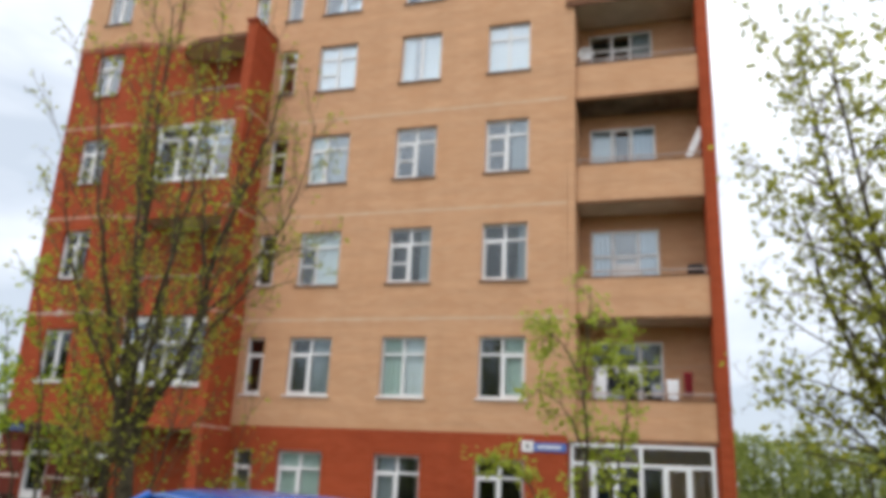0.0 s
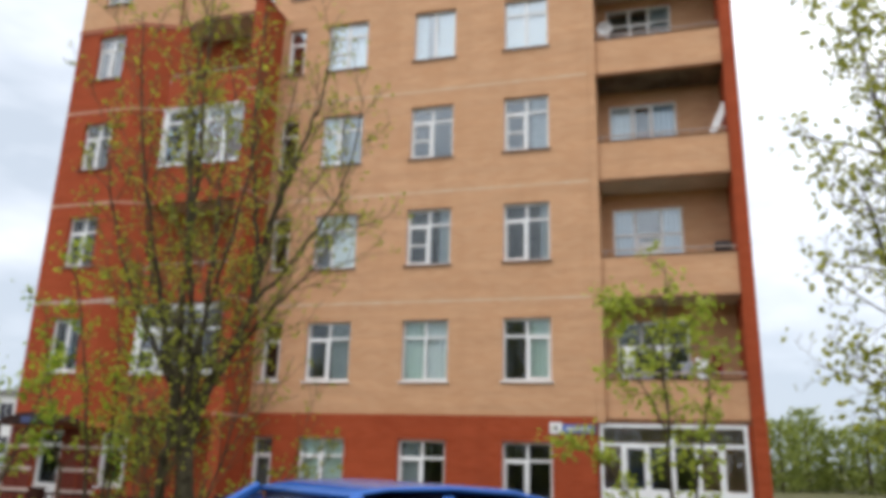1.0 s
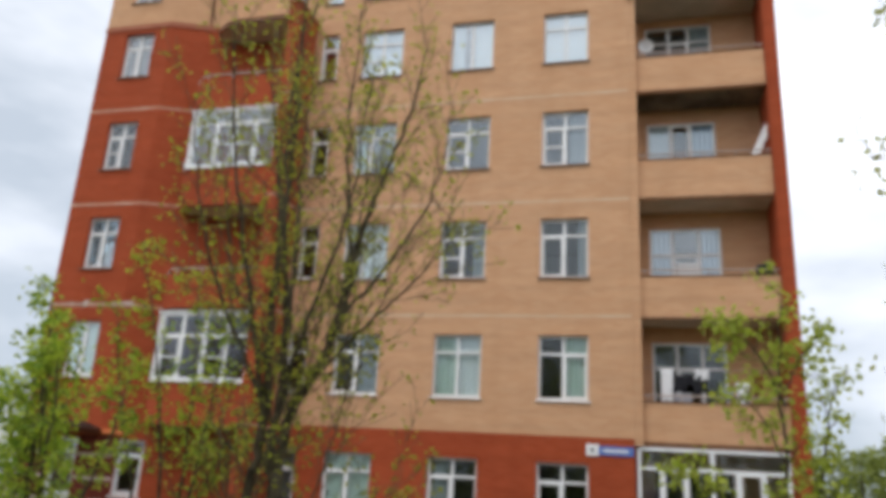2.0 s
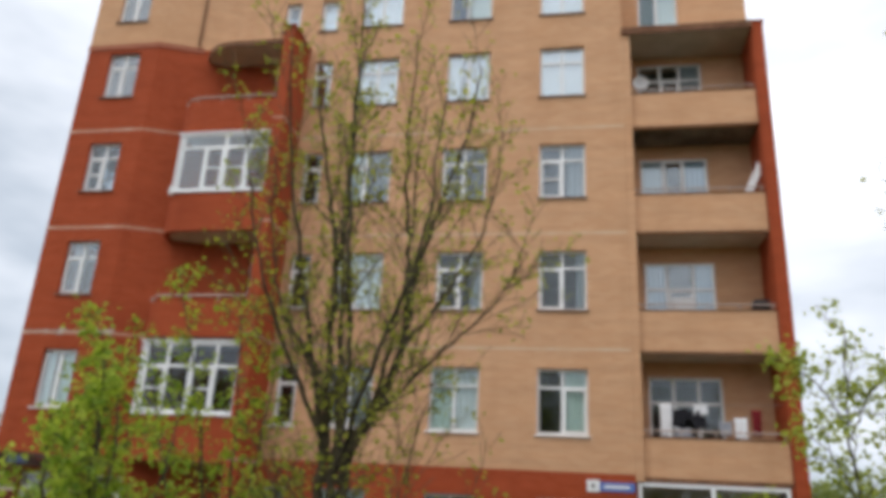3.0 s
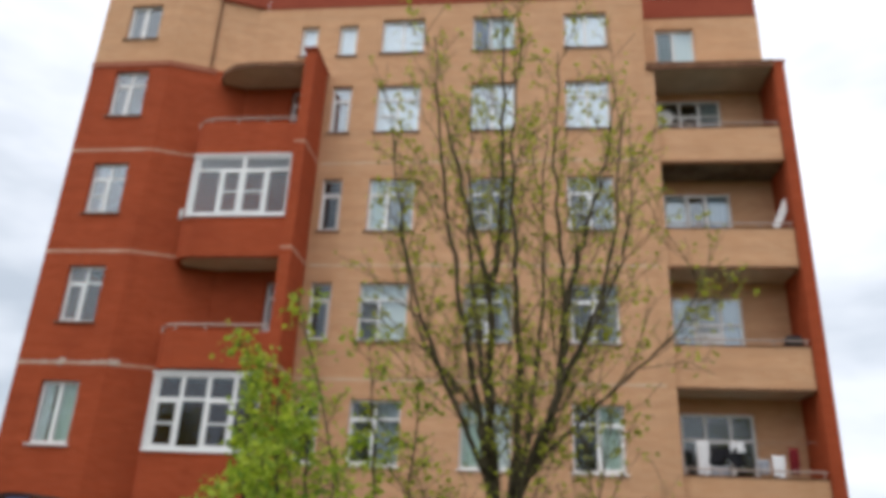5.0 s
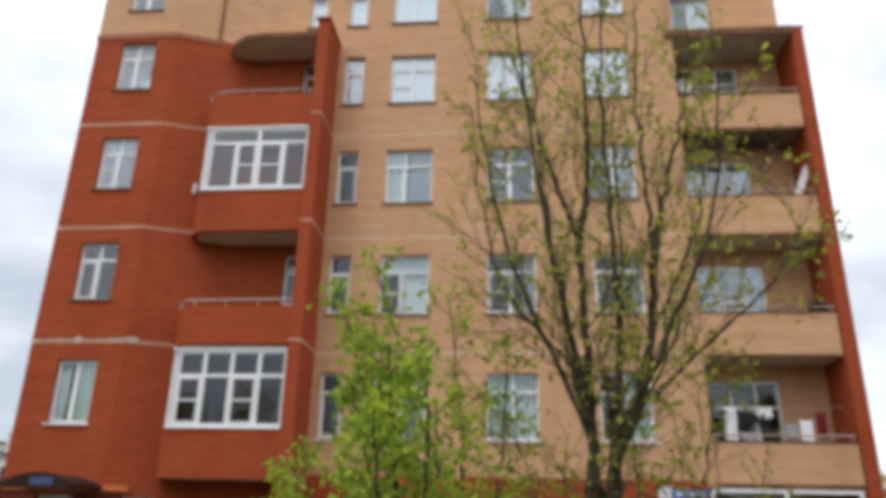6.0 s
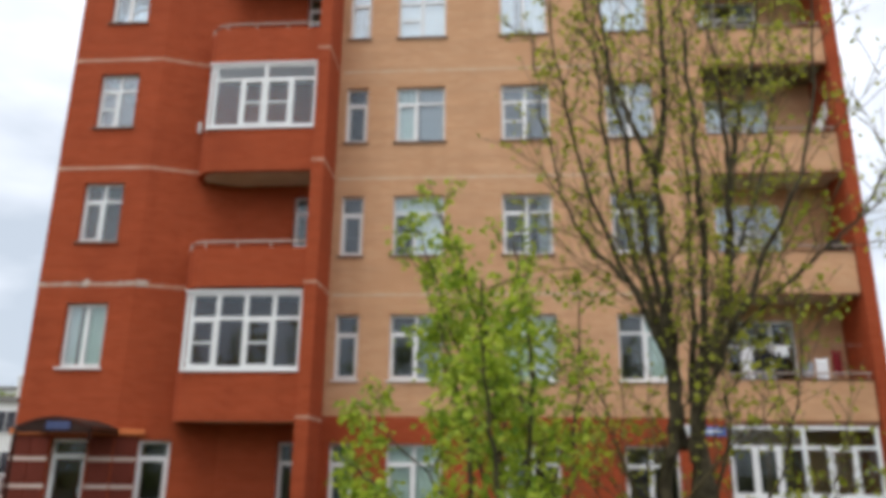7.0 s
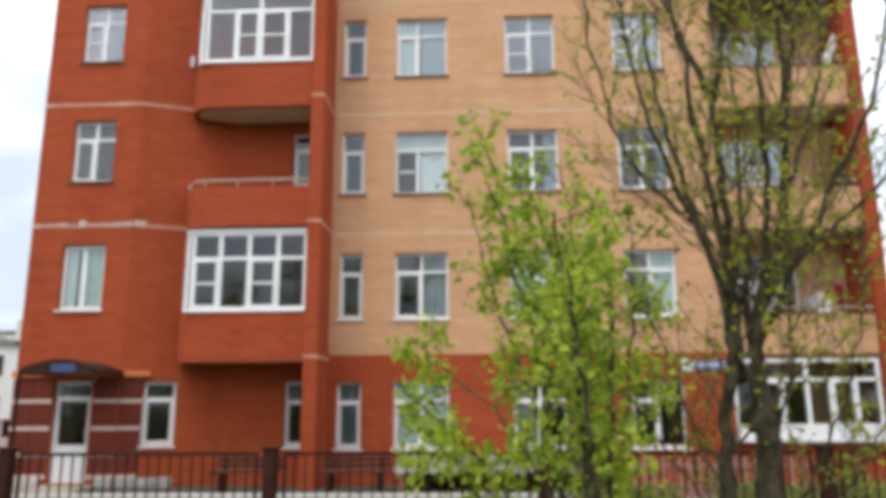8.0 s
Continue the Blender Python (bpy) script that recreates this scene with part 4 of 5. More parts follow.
part("back_board", boxes((-9.6, -6.0, 17.7, 17.74, -0.22, 0.42)), BROWN_WOOD, shed)


def bench(x, y, z, w, label):
    ob = thing("bench", (x, y, z), label, "bench", "benches by the house")
    for i in range(3):
        part("seat_board", boxes((x - w / 2, x + w / 2, y - 0.2 + 0.14 * i, y - 0.08 + 0.14 * i, z + 0.42, z + 0.46), bevel=0.008), BROWN_WOOD, ob)
    for i in range(2):
        part("back_board", boxes((x - w / 2, x + w / 2, y + 0.26, y + 0.30, z + 0.50 + 0.11 * i, z + 0.58 + 0.11 * i), bevel=0.008), BROWN_WOOD, ob)
    for s in (-1, 1):
        part("leg", boxes((x + s * (w / 2 - 0.2) - 0.03, x + s * (w / 2 - 0.2) + 0.03, y - 0.18, y + 0.24, z, z + 0.42), bevel=0.01), IRON, ob)
        part("back_post", boxes((x + s * (w / 2 - 0.2) - 0.025, x + s * (w / 2 - 0.2) + 0.025, y + 0.24, y + 0.26, z, z + 0.70)), IRON, ob)
    return ob


bench(-10.45, 15.9, -0.17, 1.35, "dark brown wooden bench by the pilaster")
bench(-12.6, 15.9, -0.17, 1.3, "dark brown wooden bench by the entrance")


# ---------------------------------------------------------------- fences
def fence_section(x0, x1, y, top, group):
    z = ground_height(x0, y) - 0.02
    f = thing("fence", ((x0 + x1) / 2, y, z), "brown iron bar fence with thick posts", "fence", group)
    part("post", boxes((x0 - 0.08, x0 + 0.08, y - 0.08, y + 0.08, z, top + 0.02), bevel=0.012), IRON, f)
    part("post_cap", boxes((x0 - 0.10, x0 + 0.10, y - 0.10, y + 0.10, top + 0.022, top + 0.06), bevel=0.012), IRON, f)
    a, b = x0 + 0.16, x1 - 0.16
    part("rail", boxes((a, b, y - 0.018, y + 0.018, top - 0.05, top - 0.01)), IRON, f)
    part("rail", boxes((a, b, y - 0.018, y + 0.018, z + 0.14, z + 0.18)), IRON, f)
    for s in (a, b - 0.035):
        part("stile", boxes((s, s + 0.035, y - 0.017, y + 0.017, z + 0.182, top - 0.052)), IRON, f)
    n = int((b - a) / 0.135)
    for i in range(1, n):
        x = a + (b - a) * i / n
        part("bar", boxes((x - 0.009, x + 0.009, y - 0.009, y + 0.009, z + 0.182, top - 0.052)), IRON, f)
    for s in (x0 + 0.08, x1 - 0.16):
        for zz in (top - 0.2, z + 0.3):
            part("hinge", boxes((s, s + 0.08, y - 0.012, y + 0.012, zz, zz + 0.03)), IRON, f)
    return f


for i in range(7):
    x0 = -20.55 + 3.32 * i
    fence_section(x0, x0 + 3.32, 10.3, 0.96, "brown fence along the yard")
for i in range(22):
    x = -5.45 + 0.15 * i
    if i == 0:
        low = thing("garden_fence", (-3.8, 14.0, -0.2), "faded pinkish low picket fence in the front garden", "fence")
        part("rail", boxes((-5.5, -2.2, 14.025, 14.06, 0.48, 0.55)), PINK, low)
        part("rail", boxes((-5.5, -2.2, 14.025, 14.06, 0.02, 0.08)), PINK, low)
    part("picket", boxes((x - 0.035, x + 0.035, 14.0, 14.02, -0.2, 0.64), bevel=0.006), PINK, low)


# ---------------------------------------------------------------- trees
def V(*a):
    return Vector(a)


class Grower:
    """Limbs as tapered tubes and leaves as small folded blades, gathered into plain lists."""

    def __init__(self, seed):
        self.r = random.Random(seed)
        self.v, self.f = [], []
        self.tv, self.tf = [], []
        self.lv, self.lf = [], []
        self.stems = []

    def tube(self, pts, radii, sides, thin=False):
        v, f = (self.tv, self.tf) if thin else (self.v, self.f)
        base = len(v)
        for i, p in enumerate(pts):
            d = (pts[min(i + 1, len(pts) - 1)] - pts[max(i - 1, 0)]).normalized()
            a = d.orthogonal().normalized()
            b = d.cross(a)
            for k in range(sides):
                t = 6.2832 * k / sides
                rr = radii[i] * (1 + 0.08 * self.r.uniform(-1, 1))
                v.append(tuple(p + rr * (math.cos(t) * a + math.sin(t) * b)))
        for i in range(len(pts) - 1):
            for k in range(sides):
                j = (k + 1) % sides
                f.append((base + i * sides + k, base + i * sides + j, base + (i + 1) * sides + j, base + (i + 1) * sides + k))
        f.append(tuple(base + (len(pts) - 1) * sides + k for k in range(sides)))

    def leaf(self, p, size, droop=0.3):
        r = self.r
        d = Vector((r.gauss(0, 1), r.gauss(0, 1), r.gauss(-droop, 0.7))).normalized()
        s = d.orthogonal().normalized()
        s = Matrix.Rotation(r.uniform(0, 6.28), 3, d) @ s
        n = d.cross(s)
        w = size * r.uniform(0.28, 0.42)
        b = len(self.lv)
        self.lv += [tuple(p), tuple(p + d * size * 0.5 + s * w + n * w * 0.3), tuple(p + d * size), tuple(p + d * size * 0.5 - s * w + n * w * 0.3), tuple(p + d * size * 0.5 - n * w * 0.1)]
        self.lf += [(b, b + 1, b + 4), (b + 1, b + 2, b + 4), (b, b + 4, b + 3), (b + 4, b + 2, b + 3)]

    def limb(self, p, d, length, rad, level, spec):
        """Grows one limb and its side shoots. spec: children per level, spread, lift, wander, leaf settings."""
        r = self.r
        n = max(3, int(length / spec["step"][min(level, len(spec["step"]) - 1)]))
        pts, dirs = [p.copy()], []
        d = d.normalized()
        for i in range(n):
            d = (d + Vector((r.gauss(0, 1), r.gauss(0, 1), r.gauss(0, 0.6))) * spec["wander"] + Vector((0, 0, spec["lift"]))).normalized()
            dirs.append(d)
            p = p + d * length / n
            pts.append(p.copy())
        last = level >= spec["levels"]
        tip = 0.35 if not last else 0.3
        radii = [max(0.0035, rad * (1 - (1 - tip) * i / n)) for i in range(n + 1)]
        self.tube(pts, radii, 8 if level == 0 else 6 if level == 1 else 5 if level == 2 else 4, thin=level >= 2)
        if not last:
            kids = spec["kids"][level]
            for k in range(kids):
                t = spec["from"] + (1 - spec["from"]) * (k + r.uniform(0.1, 0.9)) / kids
                i = min(n - 1, int(t * n))
                q = pts[i].lerp(pts[i + 1], t * n - i)
                ax = dirs[i].orthogonal().normalized()
                ax = Matrix.Rotation(k * 2.4 + r.uniform(-0.6, 0.6), 3, dirs[i]) @ ax
                ang = radians(r.uniform(*spec["spread"]))
                nd = dirs[i] * math.cos(ang) + ax * math.sin(ang)
                self.limb(q, nd, length * r.uniform(*spec["shorter"]) * (1.15 - 0.45 * t), radii[i] * r.uniform(0.5, 0.68), level + 1, spec)
        if level >= spec["leaf_from"]:
            for _ in range(spec["clumps"]):
                t = r.uniform(0.25, 1.0) if r.random() < 0.6 else 1.0
                i = min(n - 1, int(t * n))
                q = pts[i].lerp(pts[i + 1], t * n - i)
                for _ in range(r.randint(*spec["leaves"])):
                    self.leaf(q + Vector((r.gauss(0, 1), r.gauss(0, 1), r.gauss(0, 1))) * spec["puff"], r.uniform(*spec["size"]), spec["droop"])

    def along(self, path, r0, r1, kids, spec, reach):
        """A main stem bent through the given places, with side shoots."""
        r = self.r
        pts = []
        for i in range(len(path) - 1):
            a, b = path[max(i - 1, 0)], path[i]
            c, d = path[i + 1], path[min(i + 2, len(path) - 1)]
            for k in range(6):
                t = k / 6
                q = 0.5 * ((2 * b) + (c - a) * t + (2 * a - 5 * b + 4 * c - d) * t * t + (3 * b - a - 3 * c + d) * t * t * t)
                pts.append(q + V(r.gauss(0, 1), r.gauss(0, 1), 0) * spec.get("crook", 0.012))
        pts.append(path[-1])
        n = len(pts) - 1
        radii = [r0 + (r1 - r0) * i / n for i in range(n + 1)]
        v0, f0 = len(self.v), len(self.f)
        self.tube(pts, radii, 8)
        self.stems.append((v0, len(self.v), f0, len(self.f)))
        for k in range(kids):
            t = spec["from"] + (1 - spec["from"]) * (k + r.uniform(0.1, 0.9)) / kids
            i = min(n - 1, int(t * n))
            d = (pts[i + 1] - pts[i]).normalized()
            ax = Matrix.Rotation(k * 2.4 + r.uniform(-0.7, 0.7), 3, d) @ d.orthogonal().normalized()
            ang = radians(r.uniform(*spec["spread"]))
            self.limb(pts[i], d * math.cos(ang) + ax * math.sin(ang), r.uniform(*reach) * (1.1 - 0.4 * t), max(0.006, radii[i] * r.uniform(0.32, 0.5) * spec.get("stout", 1.0)), 2, spec)

    def plant(self, name, at, label, category, bark, twig, leaf, group=""):
        t = thing(name, at, label, category, group)
        pieces = [("branchwork", self.tv, self.tf, twig), ("crown", self.lv, self.lf, leaf)]
        first = self.stems[0][0] if self.stems else len(self.v)
        if first:
            pieces.append(("trunk", self.v[:first], self.f[:self.stems[0][2]] if self.stems else self.f, bark))
        for v0, v1, f0, f1 in self.stems:
            pieces.append(("stem", self.v[v0:v1], [tuple(i - v0 for i in q) for q in self.f[f0:f1]], bark))
        for nm, v, f, mat in pieces:
            if not v:
                continue
            me = bpy.data.meshes.new(nm)
            me.from_pydata(v, [], f)
            me.transform(Matrix.Translation(-Vector(at)))
            me.materials.append(mat)
            if nm != "crown":
                me.shade_smooth()
            ob = new(nm, me)
            ob.parent = t
            if nm in ("branchwork", "crown"):
                tagged(ob, kind="stuff")
        return t


# tall many-stemmed tree with opening buds
g = Grower(11)
spec = dict(levels=3, kids=(0, 0, 7, 0), step=(0.3, 0.25, 0.16, 0.11), wander=0.10, lift=0.07, spread=(22, 48), shorter=(0.30, 0.52), leaf_from=2, clumps=2,
            leaves=(1, 2), puff=0.035, size=(0.042, 0.078), droop=0.2)
spec["from"] = 0.15
spec["stout"] = 0.62
spec["crook"] = 0.015
B, SIZE = V(-5.91, 7.1, 0.0), 0.98
g.tube([B + SIZE * p for p in (V(0.10, 0, -0.1), V(0.11, 0, 0.2), V(0.13, 0, 0.7), V(0.15, 0, 1.2), V(0.13, 0, 1.75))], [0.22, 0.15, 0.115, 0.095, 0.05], 12)
STEMS = [
    ((V(-0.06, 0.05, -0.1), V(-0.19, 0.03, 0.7), V(-0.16, 0, 1.5), V(-0.05, -0.05, 2.2), V(-0.08, -0.10, 3.05), V(-0.10, -0.10, 4.1)), 0.064, 0.040, 10),
    ((V(-0.10, -0.10, 4.1), V(-0.25, 0.05, 4.7), V(-0.50, 0.20, 5.65), V(-0.72, 0.30, 6.5)), 0.042, 0.012, 9),
    ((V(-0.10, -0.10, 4.1), V(0.0, -0.20, 4.7), V(0.02, -0.30, 5.9), V(0.0, -0.35, 7.4)), 0.045, 0.010, 12),
    ((V(0.08, 0.02, 1.3), V(0.17, 0.08, 2.2), V(0.44, 0.20, 2.8), V(0.60, 0.28, 3.4), V(0.66, 0.3, 4.1)), 0.056, 0.040, 8),
    ((V(0.66, 0.3, 4.1), V(0.80, 0.38, 4.7), V(1.08, 0.45, 5.65), V(1.28, 0.5, 6.8)), 0.045, 0.010, 10),
    ((V(0.61, 0.28, 3.5), V(0.62, 0.10, 4.3), V(0.55, 0.0, 5.3), V(0.60, -0.1, 6.9)), 0.036, 0.010, 10),
    ((V(0.03, -0.05, 1.6), V(0.17, -0.25, 2.8), V(0.18, -0.5, 4.0), V(0.12, -0.6, 5.2), V(0.22, -0.7, 6.7)), 0.046, 0.009, 14),
    ((V(0.28, 0.1, 2.4), V(0.60, 0.0, 2.75), V(1.08, -0.1, 3.2), V(1.62, -0.2, 3.7), V(1.9, -0.2, 4.2)), 0.028, 0.008, 12),
    ((V(-0.05, 0.0, 2.4), V(-0.25, 0.1, 3.0), V(-0.68, 0.2, 3.55), V(-0.98, 0.25, 4.35), V(-1.18, 0.3, 5.9)), 0.040, 0.009, 12),
    ((V(0.0, 0.06, 1.7), V(-0.10, 0.4, 3.0), V(-0.32, 0.75, 4.3), V(-0.42, 0.9, 5.6), V(-0.45, 0.95, 7.0)), 0.050, 0.010, 13),
    ((V(0.1, 0.05, 1.9), V(0.30, 0.55, 3.0), V(0.42, 0.85, 4.3), V(0.50, 1.0, 6.6)), 0.045, 0.010, 12),
    ((V(0.05, -0.08, 1.9), V(0.48, -0.5, 2.9), V(0.95, -0.8, 4.0), V(1.15, -0.9, 5.6)), 0.038, 0.009, 10),
    ((V(-0.02, -0.06, 1.9), V(-0.25, -0.30, 3.4), V(-0.52, -0.52, 4.8), V(-0.70, -0.70, 6.7)), 0.042, 0.009, 12),
    ((V(-0.08, -0.08, 2.3), V(-0.50, -0.30, 3.2), V(-0.88, -0.50, 4.3), V(-1.08, -0.62, 5.6)), 0.034, 0.008, 11),
    ((V(0.60, 0.28, 3.3), V(0.95, 0.60, 4.0), V(1.35, 0.90, 5.0), V(1.5, 1.0, 6.2)), 0.032, 0.008, 10),
    ((V(0.18, 0.0, 0.5), V(0.50, -0.15, 1.1), V(0.80, -0.25, 1.9), V(0.95, -0.3, 2.6)), 0.020, 0.006, 9),
    ((V(-0.15, 0.0, 0.9), V(-0.45, 0.1, 1.5), V(-0.75, 0.2, 2.4)), 0.018, 0.005, 8),
    ((V(0.22, 0.1, 0.3), V(0.85, 0.15, 0.9), V(1.35, 0.2, 1.6)), 0.020, 0.005, 8),
    ((V(-0.15, 0.05, 0.4), V(-0.45, 0.2, 0.9), V(-0.95, 0.3, 1.7)), 0.018, 0.005, 8),
    ((V(0.15, -0.1, 1.1), V(0.25, -0.4, 1.9), V(0.20, -0.6, 2.8)), 0.018, 0.005, 8),
]
for path, r0, r1, kids in STEMS:
    g.along([B + SIZE * p for p in path], r0 * (1.05 if r0 > 0.05 else 0.85), r1 * 0.70, int(kids * 1.3), spec, (0.5, 1.25))
g.plant("tree", B, "tall bare many-stemmed tree with yellow-green opening buds", "tree", BARK, TWIG, BUD)

# bright green young maple: a dense upright core, low arms reaching sideways in layers
g = Grower(23)
spec = dict(levels=3, kids=(0, 0, 5, 0), step=(0.3, 0.2, 0.14, 0.1), wander=0.12, lift=-0.02, spread=(40, 80), shorter=(0.30, 0.55), leaf_from=2, clumps=4,
            leaves=(2, 4), puff=0.06, size=(0.042, 0.08), droop=0.8)
spec["from"] = 0.28
B = V(-7.42, 5.65, 0.0)
for path, r0, r1, kids, reach in (
        ((V(0, 0, -0.05), V(0.03, 0.02, 1.1), V(-0.02, 0.05, 2.0), V(-0.10, 0.08, 2.75)), 0.032, 0.007, 11, (0.26, 0.50)),
        ((V(-0.10, 0.05, -0.05), V(-0.14, 0.1, 1.1), V(-0.24, 0.2, 1.9), V(-0.42, 0.3, 2.5)), 0.026, 0.007, 7, (0.24, 0.44)),
        ((V(0.12, 0, -0.05), V(0.18, 0.0, 1.1), V(0.22, -0.05, 1.9), V(0.20, -0.1, 2.5)), 0.026, 0.007, 8, (0.22, 0.40)),
        ((V(0.04, -0.15, -0.05), V(0.05, -0.30, 1.0), V(-0.04, -0.45, 1.7), V(-0.10, -0.5, 2.25)), 0.024, 0.007, 8, (0.24, 0.44)),
        ((V(0.05, 0.2, -0.05), V(0.15, 0.5, 1.1), V(0.20, 0.8, 1.9), V(0.15, 0.95, 2.5)), 0.022, 0.006, 6, (0.22, 0.40)),
        ((V(-0.10, 0.05, 0.3), V(-0.42, 0.25, 0.9), V(-0.82, 0.5, 1.32), V(-1.15, 0.7, 1.58)), 0.016, 0.005, 7, (0.18, 0.36)),
        ((V(-0.08, 0.1, 0.7), V(-0.38, 0.5, 1.3), V(-0.85, 0.95, 1.75), V(-1.20, 1.3, 2.05)), 0.014, 0.004, 6, (0.16, 0.32)),
        ((V(-0.12, -0.05, 0.3), V(-0.40, -0.05, 0.8), V(-0.72, -0.02, 1.10), V(-1.0, 0.0, 1.22)), 0.014, 0.004, 6, (0.18, 0.34)),
        ((V(-0.06, 0.1, 1.2), V(-0.22, 0.3, 2.1), V(-0.45, 0.45, 2.8), V(-0.58, 0.5, 3.25)), 0.012, 0.004, 5, (0.10, 0.22)),
        ((V(0.02, 0.1, 1.4), V(-0.10, 0.15, 2.4), V(-0.30, 0.2, 3.05)), 0.012, 0.004, 5, (0.12, 0.25))):
    g.along([B + p for p in path], r0, r1, kids, spec, reach)
g.plant("young_maple", B, "bushy young maple with bright fresh green leaves", "tree", BARK, TWIG, GREEN)

# thin leaning shoots behind the maple
g = Grower(29)
spec = dict(levels=3, kids=(0, 0, 4, 0), step=(0.3, 0.22, 0.15, 0.1), wander=0.10, lift=0.02, spread=(24, 55), shorter=(0.32, 0.5), leaf_from=2, clumps=3,
            leaves=(1, 3), puff=0.06, size=(0.045, 0.085), droop=0.5)
spec["from"] = 0.32
B = V(-7.2, 7.4, 0.0)
for path, r0, r1, kids, reach in (
        ((V(0, 0, -0.05), V(-0.10, 0.0, 1.6), V(-0.45, 0.05, 3.0), V(-0.86, 0.1, 4.15)), 0.024, 0.005, 12, (0.25, 0.5)),
        ((V(0.10, 0.05, -0.05), V(0.12, 0.1, 1.6), V(0.05, 0.1, 2.7), V(-0.05, 0.15, 3.7)), 0.022, 0.005, 11, (0.25, 0.5)),
        ((V(-0.12, -0.05, -0.05), V(-0.35, -0.1, 1.4), V(-0.70, -0.1, 2.4), V(-0.90, -0.1, 3.3)), 0.020, 0.005, 10, (0.25, 0.45)),
        ((V(0.18, -0.08, -0.05), V(0.36, -0.1, 1.3), V(0.48, -0.1, 2.3), V(0.52, -0.05, 3.2)), 0.020, 0.005, 10, (0.25, 0.45)),
        ((V(0.02, 0.12, -0.05), V(0.22, 0.3, 1.2), V(0.62, 0.4, 2.2)), 0.016, 0.005, 8, (0.22, 0.4))):
    g.along([B + p for p in path], r0, r1, kids, spec, reach)
g.plant("sapling", B, "cluster of thin leaning shoots with fresh green leaves", "tree", BARK, TWIG, GREEN)

# slim sapling before the loggias
g = Grower(31)
spec = dict(levels=3, kids=(0, 0, 4, 0), step=(0.3, 0.22, 0.15, 0.1), wander=0.10, lift=0.02, spread=(28, 62), shorter=(0.34, 0.5), leaf_from=2, clumps=2,
            leaves=(2, 4), puff=0.07, size=(0.055, 0.10), droop=0.4)
spec["from"] = 0.25
B = V(-0.92, 8.2, 0.0)
for path, r0, r1, kids, reach in (
        ((V(0, 0, 0), V(0.02, 0, 1.5), V(0.0, 0.02, 2.7), V(0.06, 0.05, 3.75)), 0.028, 0.005, 10, (0.28, 0.55)),
        ((V(0.02, 0, 2.5), V(-0.15, 0.05, 2.95), V(-0.34, 0.1, 3.2), V(-0.48, 0.1, 3.3)), 0.013, 0.004, 8, (0.2, 0.4)),
        ((V(0.02, 0, 2.6), V(0.20, 0.05, 2.95), V(0.42, 0.1, 3.25)), 0.012, 0.004, 6, (0.2, 0.35)),
        ((V(0.12, 0.05, 0), V(0.22, 0.1, 1.2), V(0.36, 0.1, 2.0), V(0.52, 0.1, 2.75)), 0.022, 0.006, 14, (0.18, 0.36)),
        ((V(0.02, 0, 1.9), V(-0.22, -0.05, 2.4), V(-0.50, -0.1, 2.6)), 0.012, 0.004, 6, (0.2, 0.4)),
        ((V(-0.08, 0.05, 0.3), V(-0.35, 0.1, 1.2), V(-0.75, 0.15, 1.70), V(-1.0, 0.15, 1.85)), 0.018, 0.005, 9, (0.22, 0.42))):
    g.along([B + p for p in path], r0, r1, kids, spec, reach)
g.plant("sapling", B, "slim sapling with yellow-green young leaves", "tree", BARK, TWIG, GREEN2)

# spreading tree at the corner of the yard
g = Grower(47)
spec = dict(levels=4, kids=(0, 0, 7, 3, 0), step=(0.4, 0.35, 0.22, 0.15, 0.12), wander=0.11, lift=0.0, spread=(30, 66), shorter=(0.30, 0.5), leaf_from=3, clumps=1,
            leaves=(1, 2), puff=0.05, size=(0.08, 0.15), droop=0.4)
spec["from"] = 0.10
spec["stout"] = 1.5
B = V(3.55, 10.85, -0.08)
g.tube([B + V(0, 0, -0.1), B + V(0, 0, 0.4), B + V(0.03, 0, 1.2), B + V(0, 0.03, 1.9)], [0.26, 0.20, 0.17, 0.15], 10)
for path, r0, r1, kids in (
        ((V(0, 0, 1.7), V(0.05, 0.1, 3.5), V(-0.1, 0.2, 5.5), V(0.0, 0.2, 8.6)), 0.10, 0.02, 20),
        ((V(-0.05, 0, 1.6), V(-0.5, -0.1, 3.2), V(-0.9, -0.2, 5.2), V(-1.2, -0.2, 8.0)), 0.08, 0.012, 28),
        ((V(-0.05, 0, 1.3), V(-0.8, 0.1, 2.6), V(-1.4, 0.1, 4.0), V(-1.7, 0.1, 5.6)), 0.06, 0.010, 13),
        ((V(-0.05, 0, 1.0), V(-0.7, -0.2, 1.7), V(-1.3, -0.3, 2.4), V(-1.9, -0.4, 3.0)), 0.045, 0.008, 10),
        ((V(-0.05, 0, 1.7), V(-0.8, 0.1, 4.0), V(-1.3, 0.1, 6.2), V(-1.5, 0.1, 8.4)), 0.06, 0.010, 24),
        ((V(0.05, 0, 1.5), V(0.7, 0.1, 3.0), V(1.2, 0.1, 5.0), V(1.6, 0.1, 7.6)), 0.08, 0.012, 12),
        ((V(0, 0.05, 1.5), V(-0.4, 0.8, 3.0), V(-0.7, 1.2, 4.8), V(-0.9, 1.3, 7.0)), 0.06, 0.010, 11),
        ((V(0, -0.05, 1.4), V(-0.2, -0.8, 2.8), V(-0.3, -1.3, 4.4), V(-0.3, -1.5, 6.8)), 0.06, 0.010, 11)):
    g.along([B + p for p in path], r0, r1, kids, spec, (1.0, 1.9))
g.plant("tree", B, "spreading tree with fine twigs and small yellow-green leaves", "tree", BARK, TWIG, BUD)

